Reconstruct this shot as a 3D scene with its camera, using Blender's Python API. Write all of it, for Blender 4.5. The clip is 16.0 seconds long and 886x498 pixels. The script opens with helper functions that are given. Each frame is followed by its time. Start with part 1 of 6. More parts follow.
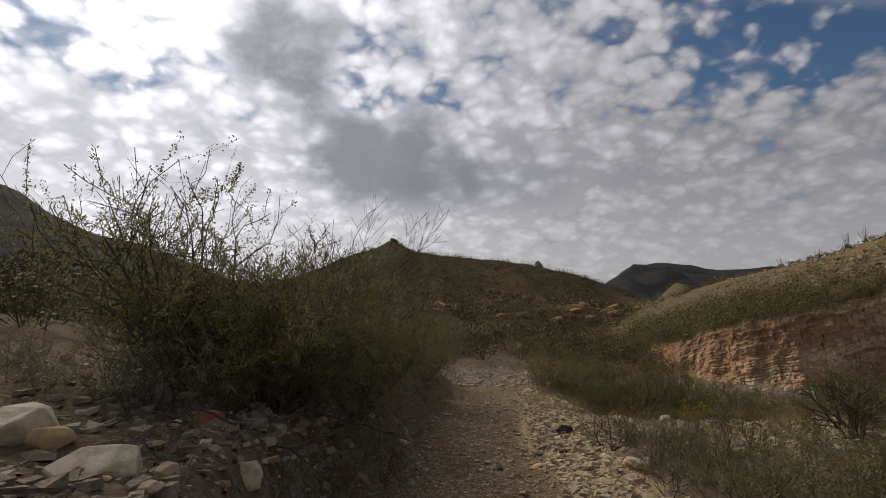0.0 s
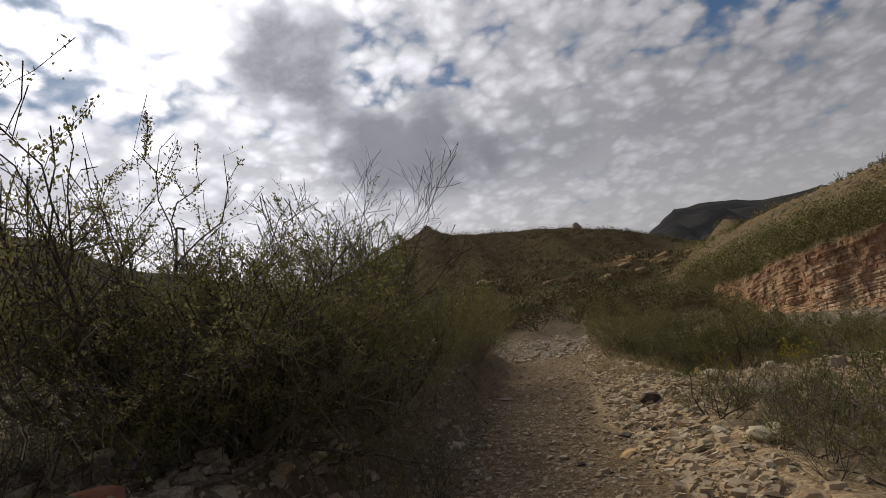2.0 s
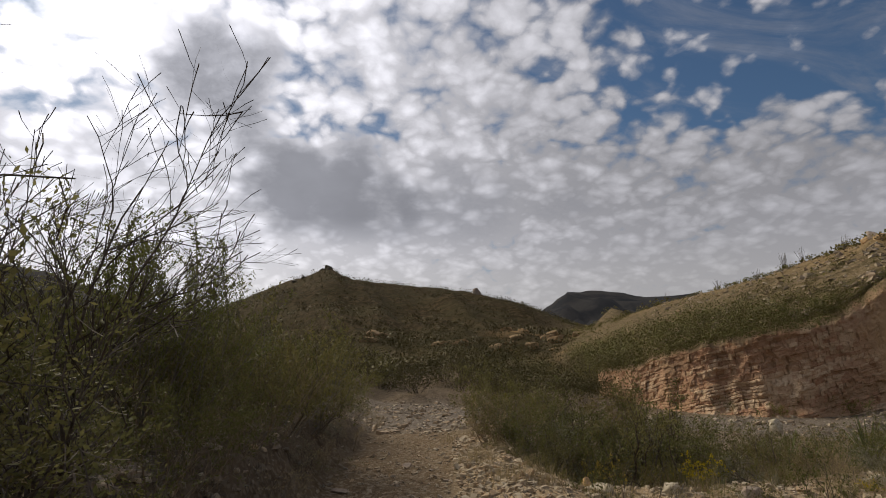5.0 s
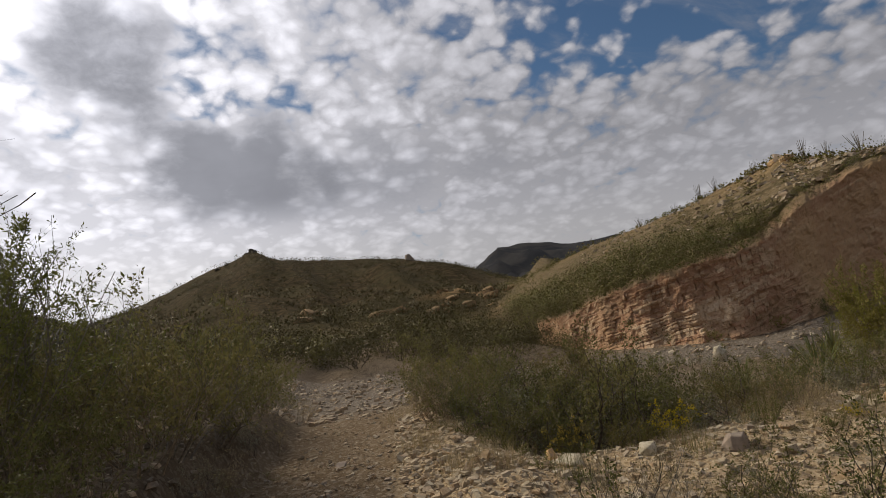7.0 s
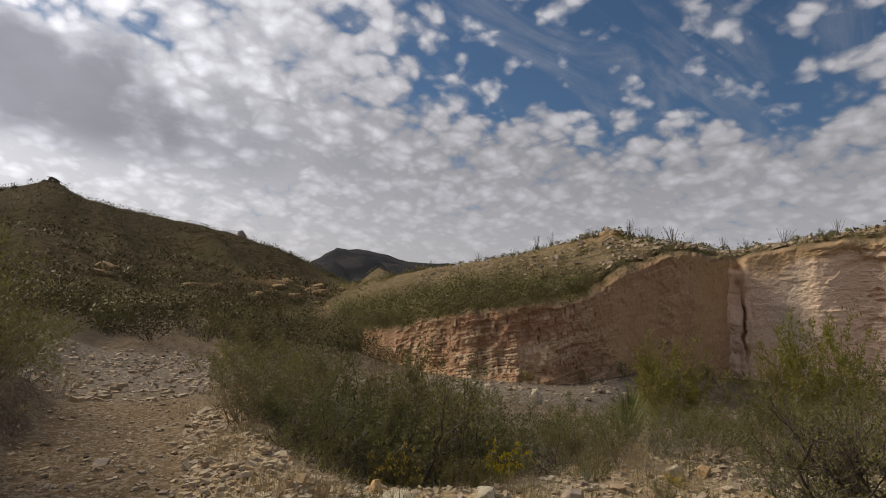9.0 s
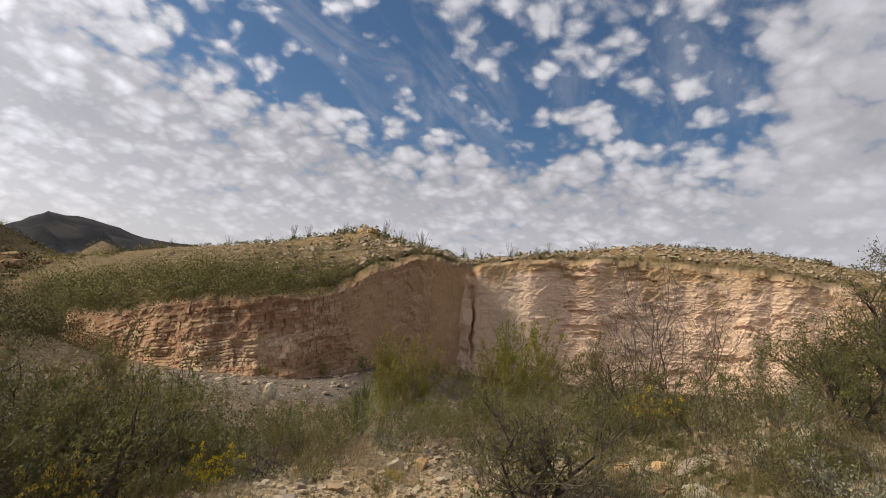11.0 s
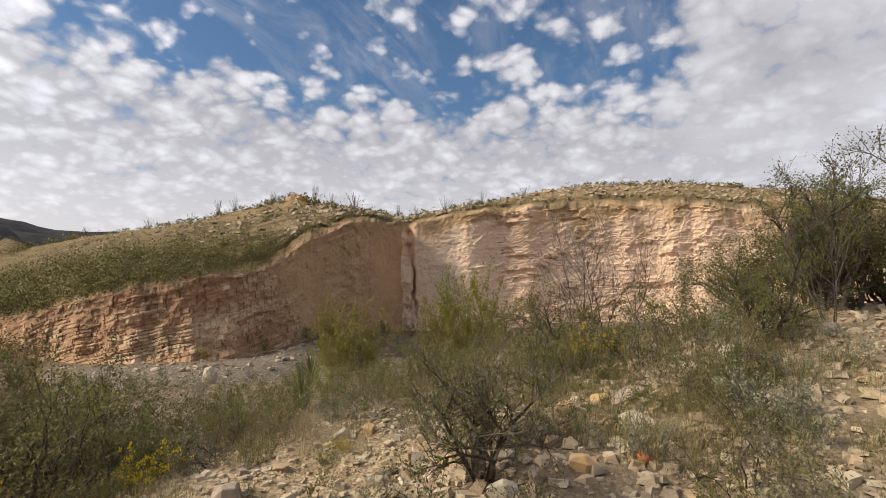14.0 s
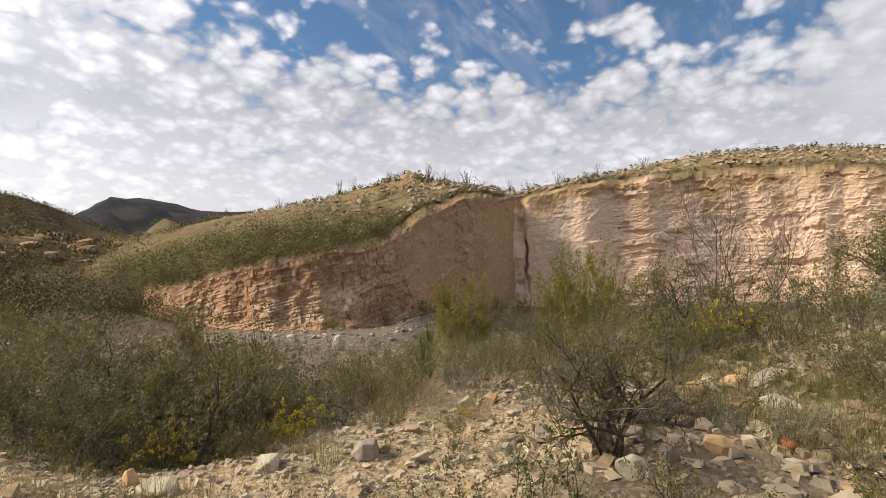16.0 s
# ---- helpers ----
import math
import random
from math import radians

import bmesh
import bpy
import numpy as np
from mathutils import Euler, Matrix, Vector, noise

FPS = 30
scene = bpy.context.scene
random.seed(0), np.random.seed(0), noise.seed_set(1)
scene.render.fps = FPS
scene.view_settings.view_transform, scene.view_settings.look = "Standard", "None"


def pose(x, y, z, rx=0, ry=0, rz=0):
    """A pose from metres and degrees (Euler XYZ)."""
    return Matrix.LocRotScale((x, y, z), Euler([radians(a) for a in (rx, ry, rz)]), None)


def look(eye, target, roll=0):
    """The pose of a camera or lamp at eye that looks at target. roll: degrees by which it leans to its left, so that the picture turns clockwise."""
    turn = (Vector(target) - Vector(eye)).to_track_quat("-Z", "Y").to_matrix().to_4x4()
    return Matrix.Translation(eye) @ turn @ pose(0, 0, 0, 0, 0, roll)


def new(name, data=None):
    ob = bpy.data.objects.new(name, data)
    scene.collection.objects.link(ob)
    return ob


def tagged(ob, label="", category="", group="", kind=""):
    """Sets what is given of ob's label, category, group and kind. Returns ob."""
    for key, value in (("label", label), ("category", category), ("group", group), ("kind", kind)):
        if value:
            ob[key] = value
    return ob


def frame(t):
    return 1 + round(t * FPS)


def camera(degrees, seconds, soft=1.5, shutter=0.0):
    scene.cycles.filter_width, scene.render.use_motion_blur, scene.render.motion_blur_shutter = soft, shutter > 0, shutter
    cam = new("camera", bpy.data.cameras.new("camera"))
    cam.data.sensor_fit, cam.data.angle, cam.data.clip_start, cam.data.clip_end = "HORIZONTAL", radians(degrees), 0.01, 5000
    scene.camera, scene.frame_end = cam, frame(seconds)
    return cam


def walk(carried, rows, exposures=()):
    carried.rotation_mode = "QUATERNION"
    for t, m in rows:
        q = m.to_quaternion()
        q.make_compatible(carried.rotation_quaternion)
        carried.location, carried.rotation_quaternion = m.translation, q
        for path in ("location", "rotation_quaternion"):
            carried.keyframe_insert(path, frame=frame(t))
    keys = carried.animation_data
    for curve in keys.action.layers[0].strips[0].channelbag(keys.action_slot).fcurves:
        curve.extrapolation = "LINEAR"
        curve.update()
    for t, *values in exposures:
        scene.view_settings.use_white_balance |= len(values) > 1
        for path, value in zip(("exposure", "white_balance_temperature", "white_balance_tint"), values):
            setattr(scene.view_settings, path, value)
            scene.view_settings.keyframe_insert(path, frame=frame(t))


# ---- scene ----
cam = camera(78.97, 16.0, soft=0.9)
PATH = [
    (0.0, -0.00, -0.00, 1.66, 97.86, -0.48, 1.02),
    (0.5, 0.09, 0.33, 1.60, 101.93, 8.03, 6.81),
    (1.0, 0.07, 0.68, 1.55, 100.25, 3.62, -1.27),
    (1.5, 0.01, 1.10, 1.56, 95.52, 3.42, 5.63),
    (2.0, 0.08, 1.39, 1.57, 96.36, 8.96, 6.13),
    (2.5, 0.05, 1.77, 1.53, 97.70, -1.05, 1.91),
    (3.0, 0.10, 2.12, 1.48, 103.32, 9.30, 2.87),
    (3.5, 0.14, 2.50, 1.45, 101.16, 4.68, 0.13),
    (6.0, 0.67, 3.96, 1.66, 100.70, 1.08, -6.79),
    (6.5, 0.69, 4.31, 1.65, 97.93, 3.53, -9.44),
    (7.0, 0.79, 4.61, 1.63, 96.85, 8.19, -11.79),
    (7.5, 0.78, 4.84, 1.58, 97.77, -0.56, -15.25),
    (8.0, 0.77, 4.95, 1.57, 100.55, 8.59, -5.93),
    (8.5, 0.85, 5.31, 1.59, 97.96, 0.46, -16.72),
    (9.0, 0.75, 5.54, 1.59, 96.92, -4.21, -30.30),
    (9.5, 0.70, 5.71, 1.50, 101.94, 5.40, -33.29),
    (10.0, 0.96, 5.78, 1.51, 98.38, -3.55, -45.19),
    (12.5, 1.24, 5.75, 1.61, 99.42, -3.43, -63.39),
    (13.0, 1.27, 5.74, 1.60, 99.63, -2.43, -61.28),
    (13.5, 1.33, 5.74, 1.60, 95.12, -0.24, -61.85),
    (14.0, 1.36, 5.75, 1.61, 94.67, -0.28, -62.15),
    (14.5, 1.31, 5.79, 1.58, 94.26, -1.47, -57.45),
    (15.0, 1.29, 5.78, 1.60, 93.11, -2.08, -52.19),
    (15.5, 1.30, 5.77, 1.59, 94.04, -2.54, -54.28),
    (16.0, 1.23, 5.81, 1.59, 92.00, -0.64, -50.47),
]
EXPOSURES = [(0.0, -0.05), (3.5, 0.0), (7.0, 0.12), (8.0, 0.12), (9.0, 0.26), (10.0, 0.52), (12.5, 0.90), (14.0, 0.98), (16.0, 1.10)]
walk(cam, [(t, pose(*p)) for t, *p in PATH], EXPOSURES)

# ---- sky and sun ----
SUN_AZ, SUN_EL = -37.0, 37.0


def heading(az, el):
    """Unit vector for a compass angle (0 is ahead, positive to the right) and an elevation, in degrees."""
    a, e = radians(az), radians(el)
    return Vector((math.sin(a) * math.cos(e), math.cos(a) * math.cos(e), math.sin(e)))


class Nodes:
    """Small helper to wire shader nodes."""

    def __init__(self, tree):
        self.tree = tree
        tree.nodes.clear()

    def add(self, kind, **values):
        node = self.tree.nodes.new(kind)
        if "operation" in values:
            node.operation = values["operation"]
        if "use_clamp" in values:
            node.use_clamp = values["use_clamp"]
        if "interpolation_type" in values:
            node.interpolation_type = values["interpolation_type"]
        if "blend_type" in values:
            node.data_type, node.blend_type = values["data_type"], values["blend_type"]
        if "sky_type" in values:
            node.sky_type, node.sun_disc = values["sky_type"], values["sun_disc"]
        if "attribute_name" in values:
            node.attribute_name = values["attribute_name"]
        if "feature" in values:
            node.feature = values["feature"]
        return node

    def wire(self, a, b):
        self.tree.links.new(a, b)

    def feed(self, socket, value):
        if hasattr(value, "is_output"):
            self.wire(value, socket)
        else:
            socket.default_value = value

    def math(self, op, a, b=0.0, c=None, clamp=False):
        n = self.add("ShaderNodeMath", operation=op, use_clamp=clamp)
        self.feed(n.inputs[0], a)
        self.feed(n.inputs[1], b)
        if c is not None:
            self.feed(n.inputs[2], c)
        return n.outputs[0]

    def vec(self, op, a, b=(0, 0, 0)):
        n = self.add("ShaderNodeVectorMath", operation=op)
        self.feed(n.inputs[0], a)
        self.feed(n.inputs[1], b)
        return n.outputs["Value"] if op in ("DOT_PRODUCT", "LENGTH") else n.outputs[0]

    def span(self, v, a, b, c=0.0, d=1.0, smooth=True):
        n = self.add("ShaderNodeMapRange", interpolation_type="SMOOTHSTEP" if smooth else "LINEAR")
        self.feed(n.inputs["Value"], v)
        n.inputs["From Min"].default_value, n.inputs["From Max"].default_value = a, b
        n.inputs["To Min"].default_value, n.inputs["To Max"].default_value = c, d
        return n.outputs["Result"]

    def noise(self, vector, scale, detail=4.0, rough=0.55, lac=2.0, dist=0.0):
        n = self.add("ShaderNodeTexNoise")
        if vector is not None:
            self.wire(vector, n.inputs["Vector"])
        n.inputs["Scale"].default_value, n.inputs["Detail"].default_value = scale, detail
        n.inputs["Roughness"].default_value, n.inputs["Lacunarity"].default_value = rough, lac
        n.inputs["Distortion"].default_value = dist
        return n.outputs["Fac"]

    def mix(self, fac, a, b, blend="MIX"):
        n = self.add("ShaderNodeMix", data_type="RGBA", blend_type=blend)
        self.feed(n.inputs[0], fac)
        for socket, value in ((n.inputs[6], a), (n.inputs[7], b)):
            self.feed(socket, value if hasattr(value, "is_output") else (*value, 1.0)[:4])
        return n.outputs[2]

    def ramp(self, fac, stops):
        n = self.add("ShaderNodeValToRGB")
        self.feed(n.inputs[0], fac)
        e = n.color_ramp.elements
        while len(e) < len(stops):
            e.new(0.5)
        for el, (p, col) in zip(e, stops):
            el.position, el.color = p, (*col, 1.0)
        return n.outputs[0]


world = bpy.data.worlds.new("world")
scene.world = world
world.use_nodes = True
w = Nodes(world.node_tree)
sky = w.add("ShaderNodeTexSky", sky_type="NISHITA", sun_disc=False)
sky.sun_elevation, sky.sun_rotation = radians(SUN_EL), radians(SUN_AZ)
sky.air_density, sky.dust_density, sky.ozone_density = 1.0, 0.4, 1.2
way = w.add("ShaderNodeTexCoord").outputs["Generated"]
parts = w.add("ShaderNodeSeparateXYZ")
w.wire(way, parts.inputs[0])
dz = w.math("MAXIMUM", parts.outputs[2], 0.0)
# cloud layer: the way meets a flat deck overhead
deck_z = w.math("ADD", dz, 0.42)
flat = w.add("ShaderNodeCombineXYZ")
w.wire(w.math("DIVIDE", parts.outputs[0], deck_z), flat.inputs[0])
w.wire(w.math("DIVIDE", parts.outputs[1], deck_z), flat.inputs[1])
flat = flat.outputs[0]


rag = w.add("ShaderNodeTexNoise")
w.wire(flat, rag.inputs["Vector"])
rag.inputs["Scale"].default_value, rag.inputs["Detail"].default_value, rag.inputs["Roughness"].default_value = 5.0, 3.5, 0.55
tear = w.add("ShaderNodeVectorMath", operation="SCALE")
w.wire(w.vec("SUBTRACT", rag.outputs["Color"], (0.5, 0.5, 0.5)), tear.inputs[0])
tear.inputs["Scale"].default_value = 0.16
torn = w.vec("NORMALIZE", w.vec("ADD", way, tear.outputs[0]))


def blob(az, el, size, soft=0.6):
    """A soft round weight about a direction; size in degrees."""
    d = w.vec("DOT_PRODUCT", torn, tuple(heading(az, el)))
    return w.span(d, math.cos(radians(size)), math.cos(radians(size * (1 - soft))))


def total(items):
    out = None
    for weight, b in items:
        v = w.math("MULTIPLY", b, weight)
        out = v if out is None else w.math("ADD", out, v)
    return out


def cells(vector, scale):
    """Rounded cloud cells: 1 in the middle of a puff, falling towards its rim."""
    n = w.add("ShaderNodeTexVoronoi", feature="SMOOTH_F1")
    w.wire(vector, n.inputs["Vector"])
    n.inputs["Scale"].default_value, n.inputs["Smoothness"].default_value = scale, 0.35
    return w.span(n.outputs["Distance"], 0.05, 0.75, 1.0, 0.0, False)


warp = w.add("ShaderNodeTexNoise")
w.wire(flat, warp.inputs["Vector"])
warp.inputs["Scale"].default_value, warp.inputs["Detail"].default_value, warp.inputs["Roughness"].default_value = 11.0, 4.0, 0.5
shift = w.add("ShaderNodeVectorMath", operation="SCALE")
w.wire(w.vec("SUBTRACT", warp.outputs["Color"], (0.5, 0.5, 0.5)), shift.inputs[0])
shift.inputs["Scale"].default_value = 0.055
bent = w.vec("ADD", flat, shift.outputs[0])
puff, small = cells(bent, 14.0), cells(bent, 33.0)
fine = w.noise(bent, 55.0, 5.0, 0.6)
broad = w.noise(flat, 4.0, 4.0, 0.55)
veil = w.math("MULTIPLY", blob(103, 16, 24, 0.85), w.span(dz, 0.1, 0.3, 0.6, 1.0))
open_sky = total([(0.16, blob(34, 28, 9)), (0.18, blob(47, 24.5, 9)), (0.15, blob(57, 26, 9)), (0.18, blob(84, 20, 6)), (0.16, blob(76, 28, 12)), (0.10, blob(50, 36, 22)), (0.10, blob(24, 30, 9)),
                  (0.10, blob(63, 21, 5)), (0.12, blob(8, 8.6, 4)), (0.08, blob(28, 14, 7))])
lump = total([(0.50, blob(-18.8, 27.5, 7.0, 0.7)), (0.16, blob(-16.5, 22.5, 5.0, 0.8)), (0.34, blob(-13.5, 18.5, 7.0, 0.8)), (0.48, blob(-8, 16.6, 7.5, 0.8)), (0.46, blob(-2, 15.4, 7.0, 0.8)), (0.36, blob(6, 14.8, 7.0, 0.8)), (0.20, blob(16, 16.5, 7.0, 0.8)),
              (0.24, blob(-26, 17, 8.0, 0.8)), (0.24, blob(-39, 16.5, 8.0, 0.8)), (0.12, blob(24, 13, 9.0, 0.8))])
thick = total([(0.14, blob(2, 32, 13)), (0.10, blob(-30, 32, 12)), (0.10, blob(12, 22, 10))])
low = w.span(dz, 0.16, 0.40, 0.30, 0.0)
field = w.math("ADD", w.math("MULTIPLY", puff, 0.50), w.math("ADD", w.math("MULTIPLY", small, 0.24), w.math("MULTIPLY", fine, 0.20)))
field = w.math("ADD", field, w.math("MULTIPLY", broad, 0.50))
cover = w.math("ADD", w.math("SUBTRACT", w.math("ADD", field, w.math("MULTIPLY", lump, 0.8)), open_sky), w.math("ADD", w.math("ADD", low, thick), w.math("MULTIPLY", veil, 0.26)))
mask = w.span(cover, 0.34, 0.70)
# thin high streaks over the open blue
comb = w.add("ShaderNodeMapping")
w.wire(flat, comb.inputs["Vector"])
comb.inputs["Rotation"].default_value, comb.inputs["Scale"].default_value = (0, 0, 0.7), (1.0, 2.6, 1.0)
streaks = w.noise(comb.outputs[0], 3.2, 7.0, 0.62, dist=0.6)
mask = w.math("MAXIMUM", mask, w.span(streaks, 0.46, 0.74, 0.0, 0.40))
solid = w.math("ADD", lump, w.math("ADD", w.math("MULTIPLY", broad, 0.30), w.math("ADD", w.math("MULTIPLY", puff, -0.10), w.math("MULTIPLY", w.math("SUBTRACT", fine, 0.5), 0.25))))
body = w.math("MULTIPLY", w.span(solid, 0.20, 0.80), w.span(dz, 0.17, 0.25, 0.0, 1.0))
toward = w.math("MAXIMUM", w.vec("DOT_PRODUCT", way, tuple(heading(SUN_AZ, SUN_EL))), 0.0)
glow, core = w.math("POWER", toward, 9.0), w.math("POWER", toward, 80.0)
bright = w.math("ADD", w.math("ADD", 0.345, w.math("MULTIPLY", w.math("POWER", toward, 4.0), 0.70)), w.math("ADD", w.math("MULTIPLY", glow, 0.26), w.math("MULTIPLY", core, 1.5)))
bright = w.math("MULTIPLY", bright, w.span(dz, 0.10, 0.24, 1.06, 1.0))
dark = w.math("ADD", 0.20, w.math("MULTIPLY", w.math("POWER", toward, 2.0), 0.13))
# thick puffs catch the light, the seams between them are greyer
crest = w.math("ADD", w.math("MULTIPLY", puff, 0.62), w.math("ADD", w.math("MULTIPLY", small, 0.36), w.math("MULTIPLY", fine, 0.40)))
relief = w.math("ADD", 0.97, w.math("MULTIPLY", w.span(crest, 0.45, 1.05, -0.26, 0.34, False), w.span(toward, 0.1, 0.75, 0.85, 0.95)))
relief = w.math("ADD", w.math("MULTIPLY", relief, w.math("SUBTRACT", 1.0, w.math("MULTIPLY", veil, 0.5))), w.math("MULTIPLY", veil, w.span(broad, 0.3, 0.7, 0.34, 0.60)))
relief = w.math("ADD", w.math("MULTIPLY", relief, w.span(dz, 0.08, 0.30, 0.50, 1.0)), w.span(dz, 0.08, 0.30, 0.58, 0.0))
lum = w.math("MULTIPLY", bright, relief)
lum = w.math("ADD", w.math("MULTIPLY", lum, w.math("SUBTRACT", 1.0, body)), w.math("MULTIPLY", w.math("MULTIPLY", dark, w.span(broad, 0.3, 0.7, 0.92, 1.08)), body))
tint = w.mix(body, (0.972, 0.965, 1.04), (0.93, 0.945, 1.06))
tint = w.mix(w.span(dz, 0.09, 0.22, 1.0, 0.0), tint, (0.995, 0.975, 1.005))
scaled = w.add("ShaderNodeVectorMath", operation="SCALE")
w.wire(tint, scaled.inputs[0])
w.wire(lum, scaled.inputs["Scale"])
blue = w.add("ShaderNodeVectorMath", operation="SCALE")
w.wire(w.vec("MULTIPLY", sky.outputs[0], (0.72, 0.88, 1.0)), blue.inputs[0])
blue.inputs["Scale"].default_value = 0.050
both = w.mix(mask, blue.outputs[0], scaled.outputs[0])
back = w.add("ShaderNodeBackground")
w.wire(both, back.inputs["Color"])
back.inputs["Strength"].default_value = 1.0
w.wire(back.outputs[0], w.add("ShaderNodeOutputWorld").inputs["Surface"])

sun_data = bpy.data.lights.new("sun", "SUN")
sun_data.energy, sun_data.angle, sun_data.color = 2.5, radians(18), (1.0, 0.86, 0.64)
sun = new("sun", sun_data)
sun.matrix_world = look(heading(SUN_AZ, SUN_EL) * 100, (0, 0, 0))

# ---- materials ----
def material(name):
    m = bpy.data.materials.new(name)
    m.use_nodes = True
    n = Nodes(m.node_tree)
    out = n.add("ShaderNodeOutputMaterial")
    return m, n, out


def surface(n, out, color, rough=0.9, bump=None, strength=0.5, distance=0.02, spec=0.25, translucent=0.0):
    bsdf = n.add("ShaderNodeBsdfPrincipled")
    n.feed(bsdf.inputs["Base Color"], color)
    n.feed(bsdf.inputs["Roughness"], rough)
    bsdf.inputs["Specular IOR Level"].default_value = spec
    if bump is not None:
        b = n.add("ShaderNodeBump")
        b.inputs["Strength"].default_value, b.inputs["Distance"].default_value = strength, distance
        n.wire(bump, b.inputs["Height"])
        n.wire(b.outputs[0], bsdf.inputs["Normal"])
    shader = bsdf.outputs[0]
    if translucent:
        t = n.add("ShaderNodeBsdfTranslucent")
        n.feed(t.inputs["Color"], color)
        mix = n.add("ShaderNodeMixShader")
        mix.inputs[0].default_value = translucent
        n.wire(shader, mix.inputs[1])
        n.wire(t.outputs[0], mix.inputs[2])
        shader = mix.outputs[0]
    n.wire(shader, out.inputs["Surface"])


def attr(n, name):
    return n.add("ShaderNodeAttribute", attribute_name=name).outputs["Fac"]


def place(n):
    return n.add("ShaderNodeNewGeometry").outputs["Position"]


def leaf_material(name, a, b, translucent=0.35, brush=False):
    """Leaves vary one by one and bush by bush; in a sheet of brush each bush carries its own tone."""
    m, n, out = material(name)
    isl = n.add("ShaderNodeNewGeometry").outputs["Random Per Island"]
    own = attr(n, "tone") if brush else n.add("ShaderNodeObjectInfo").outputs["Random"]
    fac = n.math("ADD", n.math("MULTIPLY", isl, 0.25 if brush else 0.5), n.math("MULTIPLY", own, 0.75 if brush else 0.5))
    col = n.mix(fac, a, b)
    dry = (0.55 * b[0] + 0.03, 0.40 * b[0] + 0.02, 0.20 * b[0] + 0.01)
    surface(n, out, n.mix(n.span(own, 0.6, 1.0, 0.0, 0.45), col, dry), 0.6, translucent=translucent, spec=0.12)
    return m


def bark_material(name, a, b):
    m, n, out = material(name)
    p = place(n)
    f = n.noise(p, 30.0, 4.0)
    surface(n, out, n.mix(n.span(f, 0.35, 0.65), a, b), 0.9, f, 0.4, 0.004)
    return m


def stone_material(name, stops):
    """Broken limestone: every stone has its own tone, with grain, lichen spots and iron stains."""
    m, n, out = material(name)
    own = n.add("ShaderNodeObjectInfo").outputs["Random"]
    isl = n.add("ShaderNodeNewGeometry").outputs["Random Per Island"]
    p = place(n)
    pick = n.math("FRACT", n.math("ADD", n.math("MULTIPLY", own, 3.7), n.math("MULTIPLY", isl, 2.3)))
    base = n.ramp(pick, stops)
    grain = n.noise(p, 60.0, 5.0, 0.65)
    stain = n.noise(p, 9.0, 4.0, 0.6)
    col = n.mix(n.span(stain, 0.5, 0.72, 0.0, 0.55), base, (0.30, 0.20, 0.12))
    col = n.mix(n.span(grain, 0.3, 0.75, 0.0, 0.5), col, (0.42, 0.365, 0.285))
    surface(n, out, col, 0.92, n.math("ADD", grain, stain), 0.6, 0.01)
    return m


M_STONE = stone_material("broken_limestone", [(0.0, (0.31, 0.245, 0.165)), (0.25, (0.39, 0.32, 0.225)), (0.45, (0.25, 0.175, 0.108)), (0.62, (0.36, 0.245, 0.135)), (0.8, (0.46, 0.395, 0.295)), (1.0, (0.20, 0.15, 0.11))])


M_RUBBLE = stone_material("pale_rubble", [(0.0, (0.32, 0.25, 0.16)), (0.25, (0.42, 0.345, 0.23)), (0.45, (0.26, 0.178, 0.104)), (0.62, (0.40, 0.27, 0.146)), (0.8, (0.53, 0.45, 0.325)), (1.0, (0.22, 0.162, 0.116))])


M_BANK = stone_material("dusty_bank_stone", [(0.0, (0.10, 0.085, 0.065)), (0.3, (0.16, 0.13, 0.10)), (0.5, (0.085, 0.065, 0.05)), (0.72, (0.22, 0.18, 0.135)), (0.88, (0.36, 0.305, 0.23)), (1.0, (0.50, 0.44, 0.34))])


def plain_stone(name, a, b, scale=14.0):
    m, n, out = material(name)
    p = place(n)
    f = n.noise(p, scale, 6.0, 0.65)
    g = n.noise(p, 90.0, 3.0)
    surface(n, out, n.mix(n.span(f, 0.35, 0.68), a, b), 0.9, n.math("ADD", f, n.math("MULTIPLY", g, 0.4)), 0.6, 0.012)
    return m


M_PALE = plain_stone("pale_stone", (0.55, 0.49, 0.38), (0.34, 0.29, 0.20))
M_RED = plain_stone("red_stone", (0.36, 0.15, 0.09), (0.22, 0.10, 0.07))
M_OCHRE = plain_stone("ochre_stone", (0.58, 0.38, 0.17), (0.42, 0.30, 0.20))
M_OUTCROP = plain_stone("yellow_tan_rock", (0.33, 0.215, 0.105), (0.19, 0.135, 0.078), 2.0)
M_BRICK = plain_stone("orange_stone", (0.55, 0.20, 0.08), (0.42, 0.17, 0.09))
M_DARK = plain_stone("dark_stone", (0.045, 0.038, 0.035), (0.11, 0.085, 0.07))
M_GREY = plain_stone("grey_tan_stone", (0.36, 0.29, 0.23), (0.26, 0.21, 0.17))

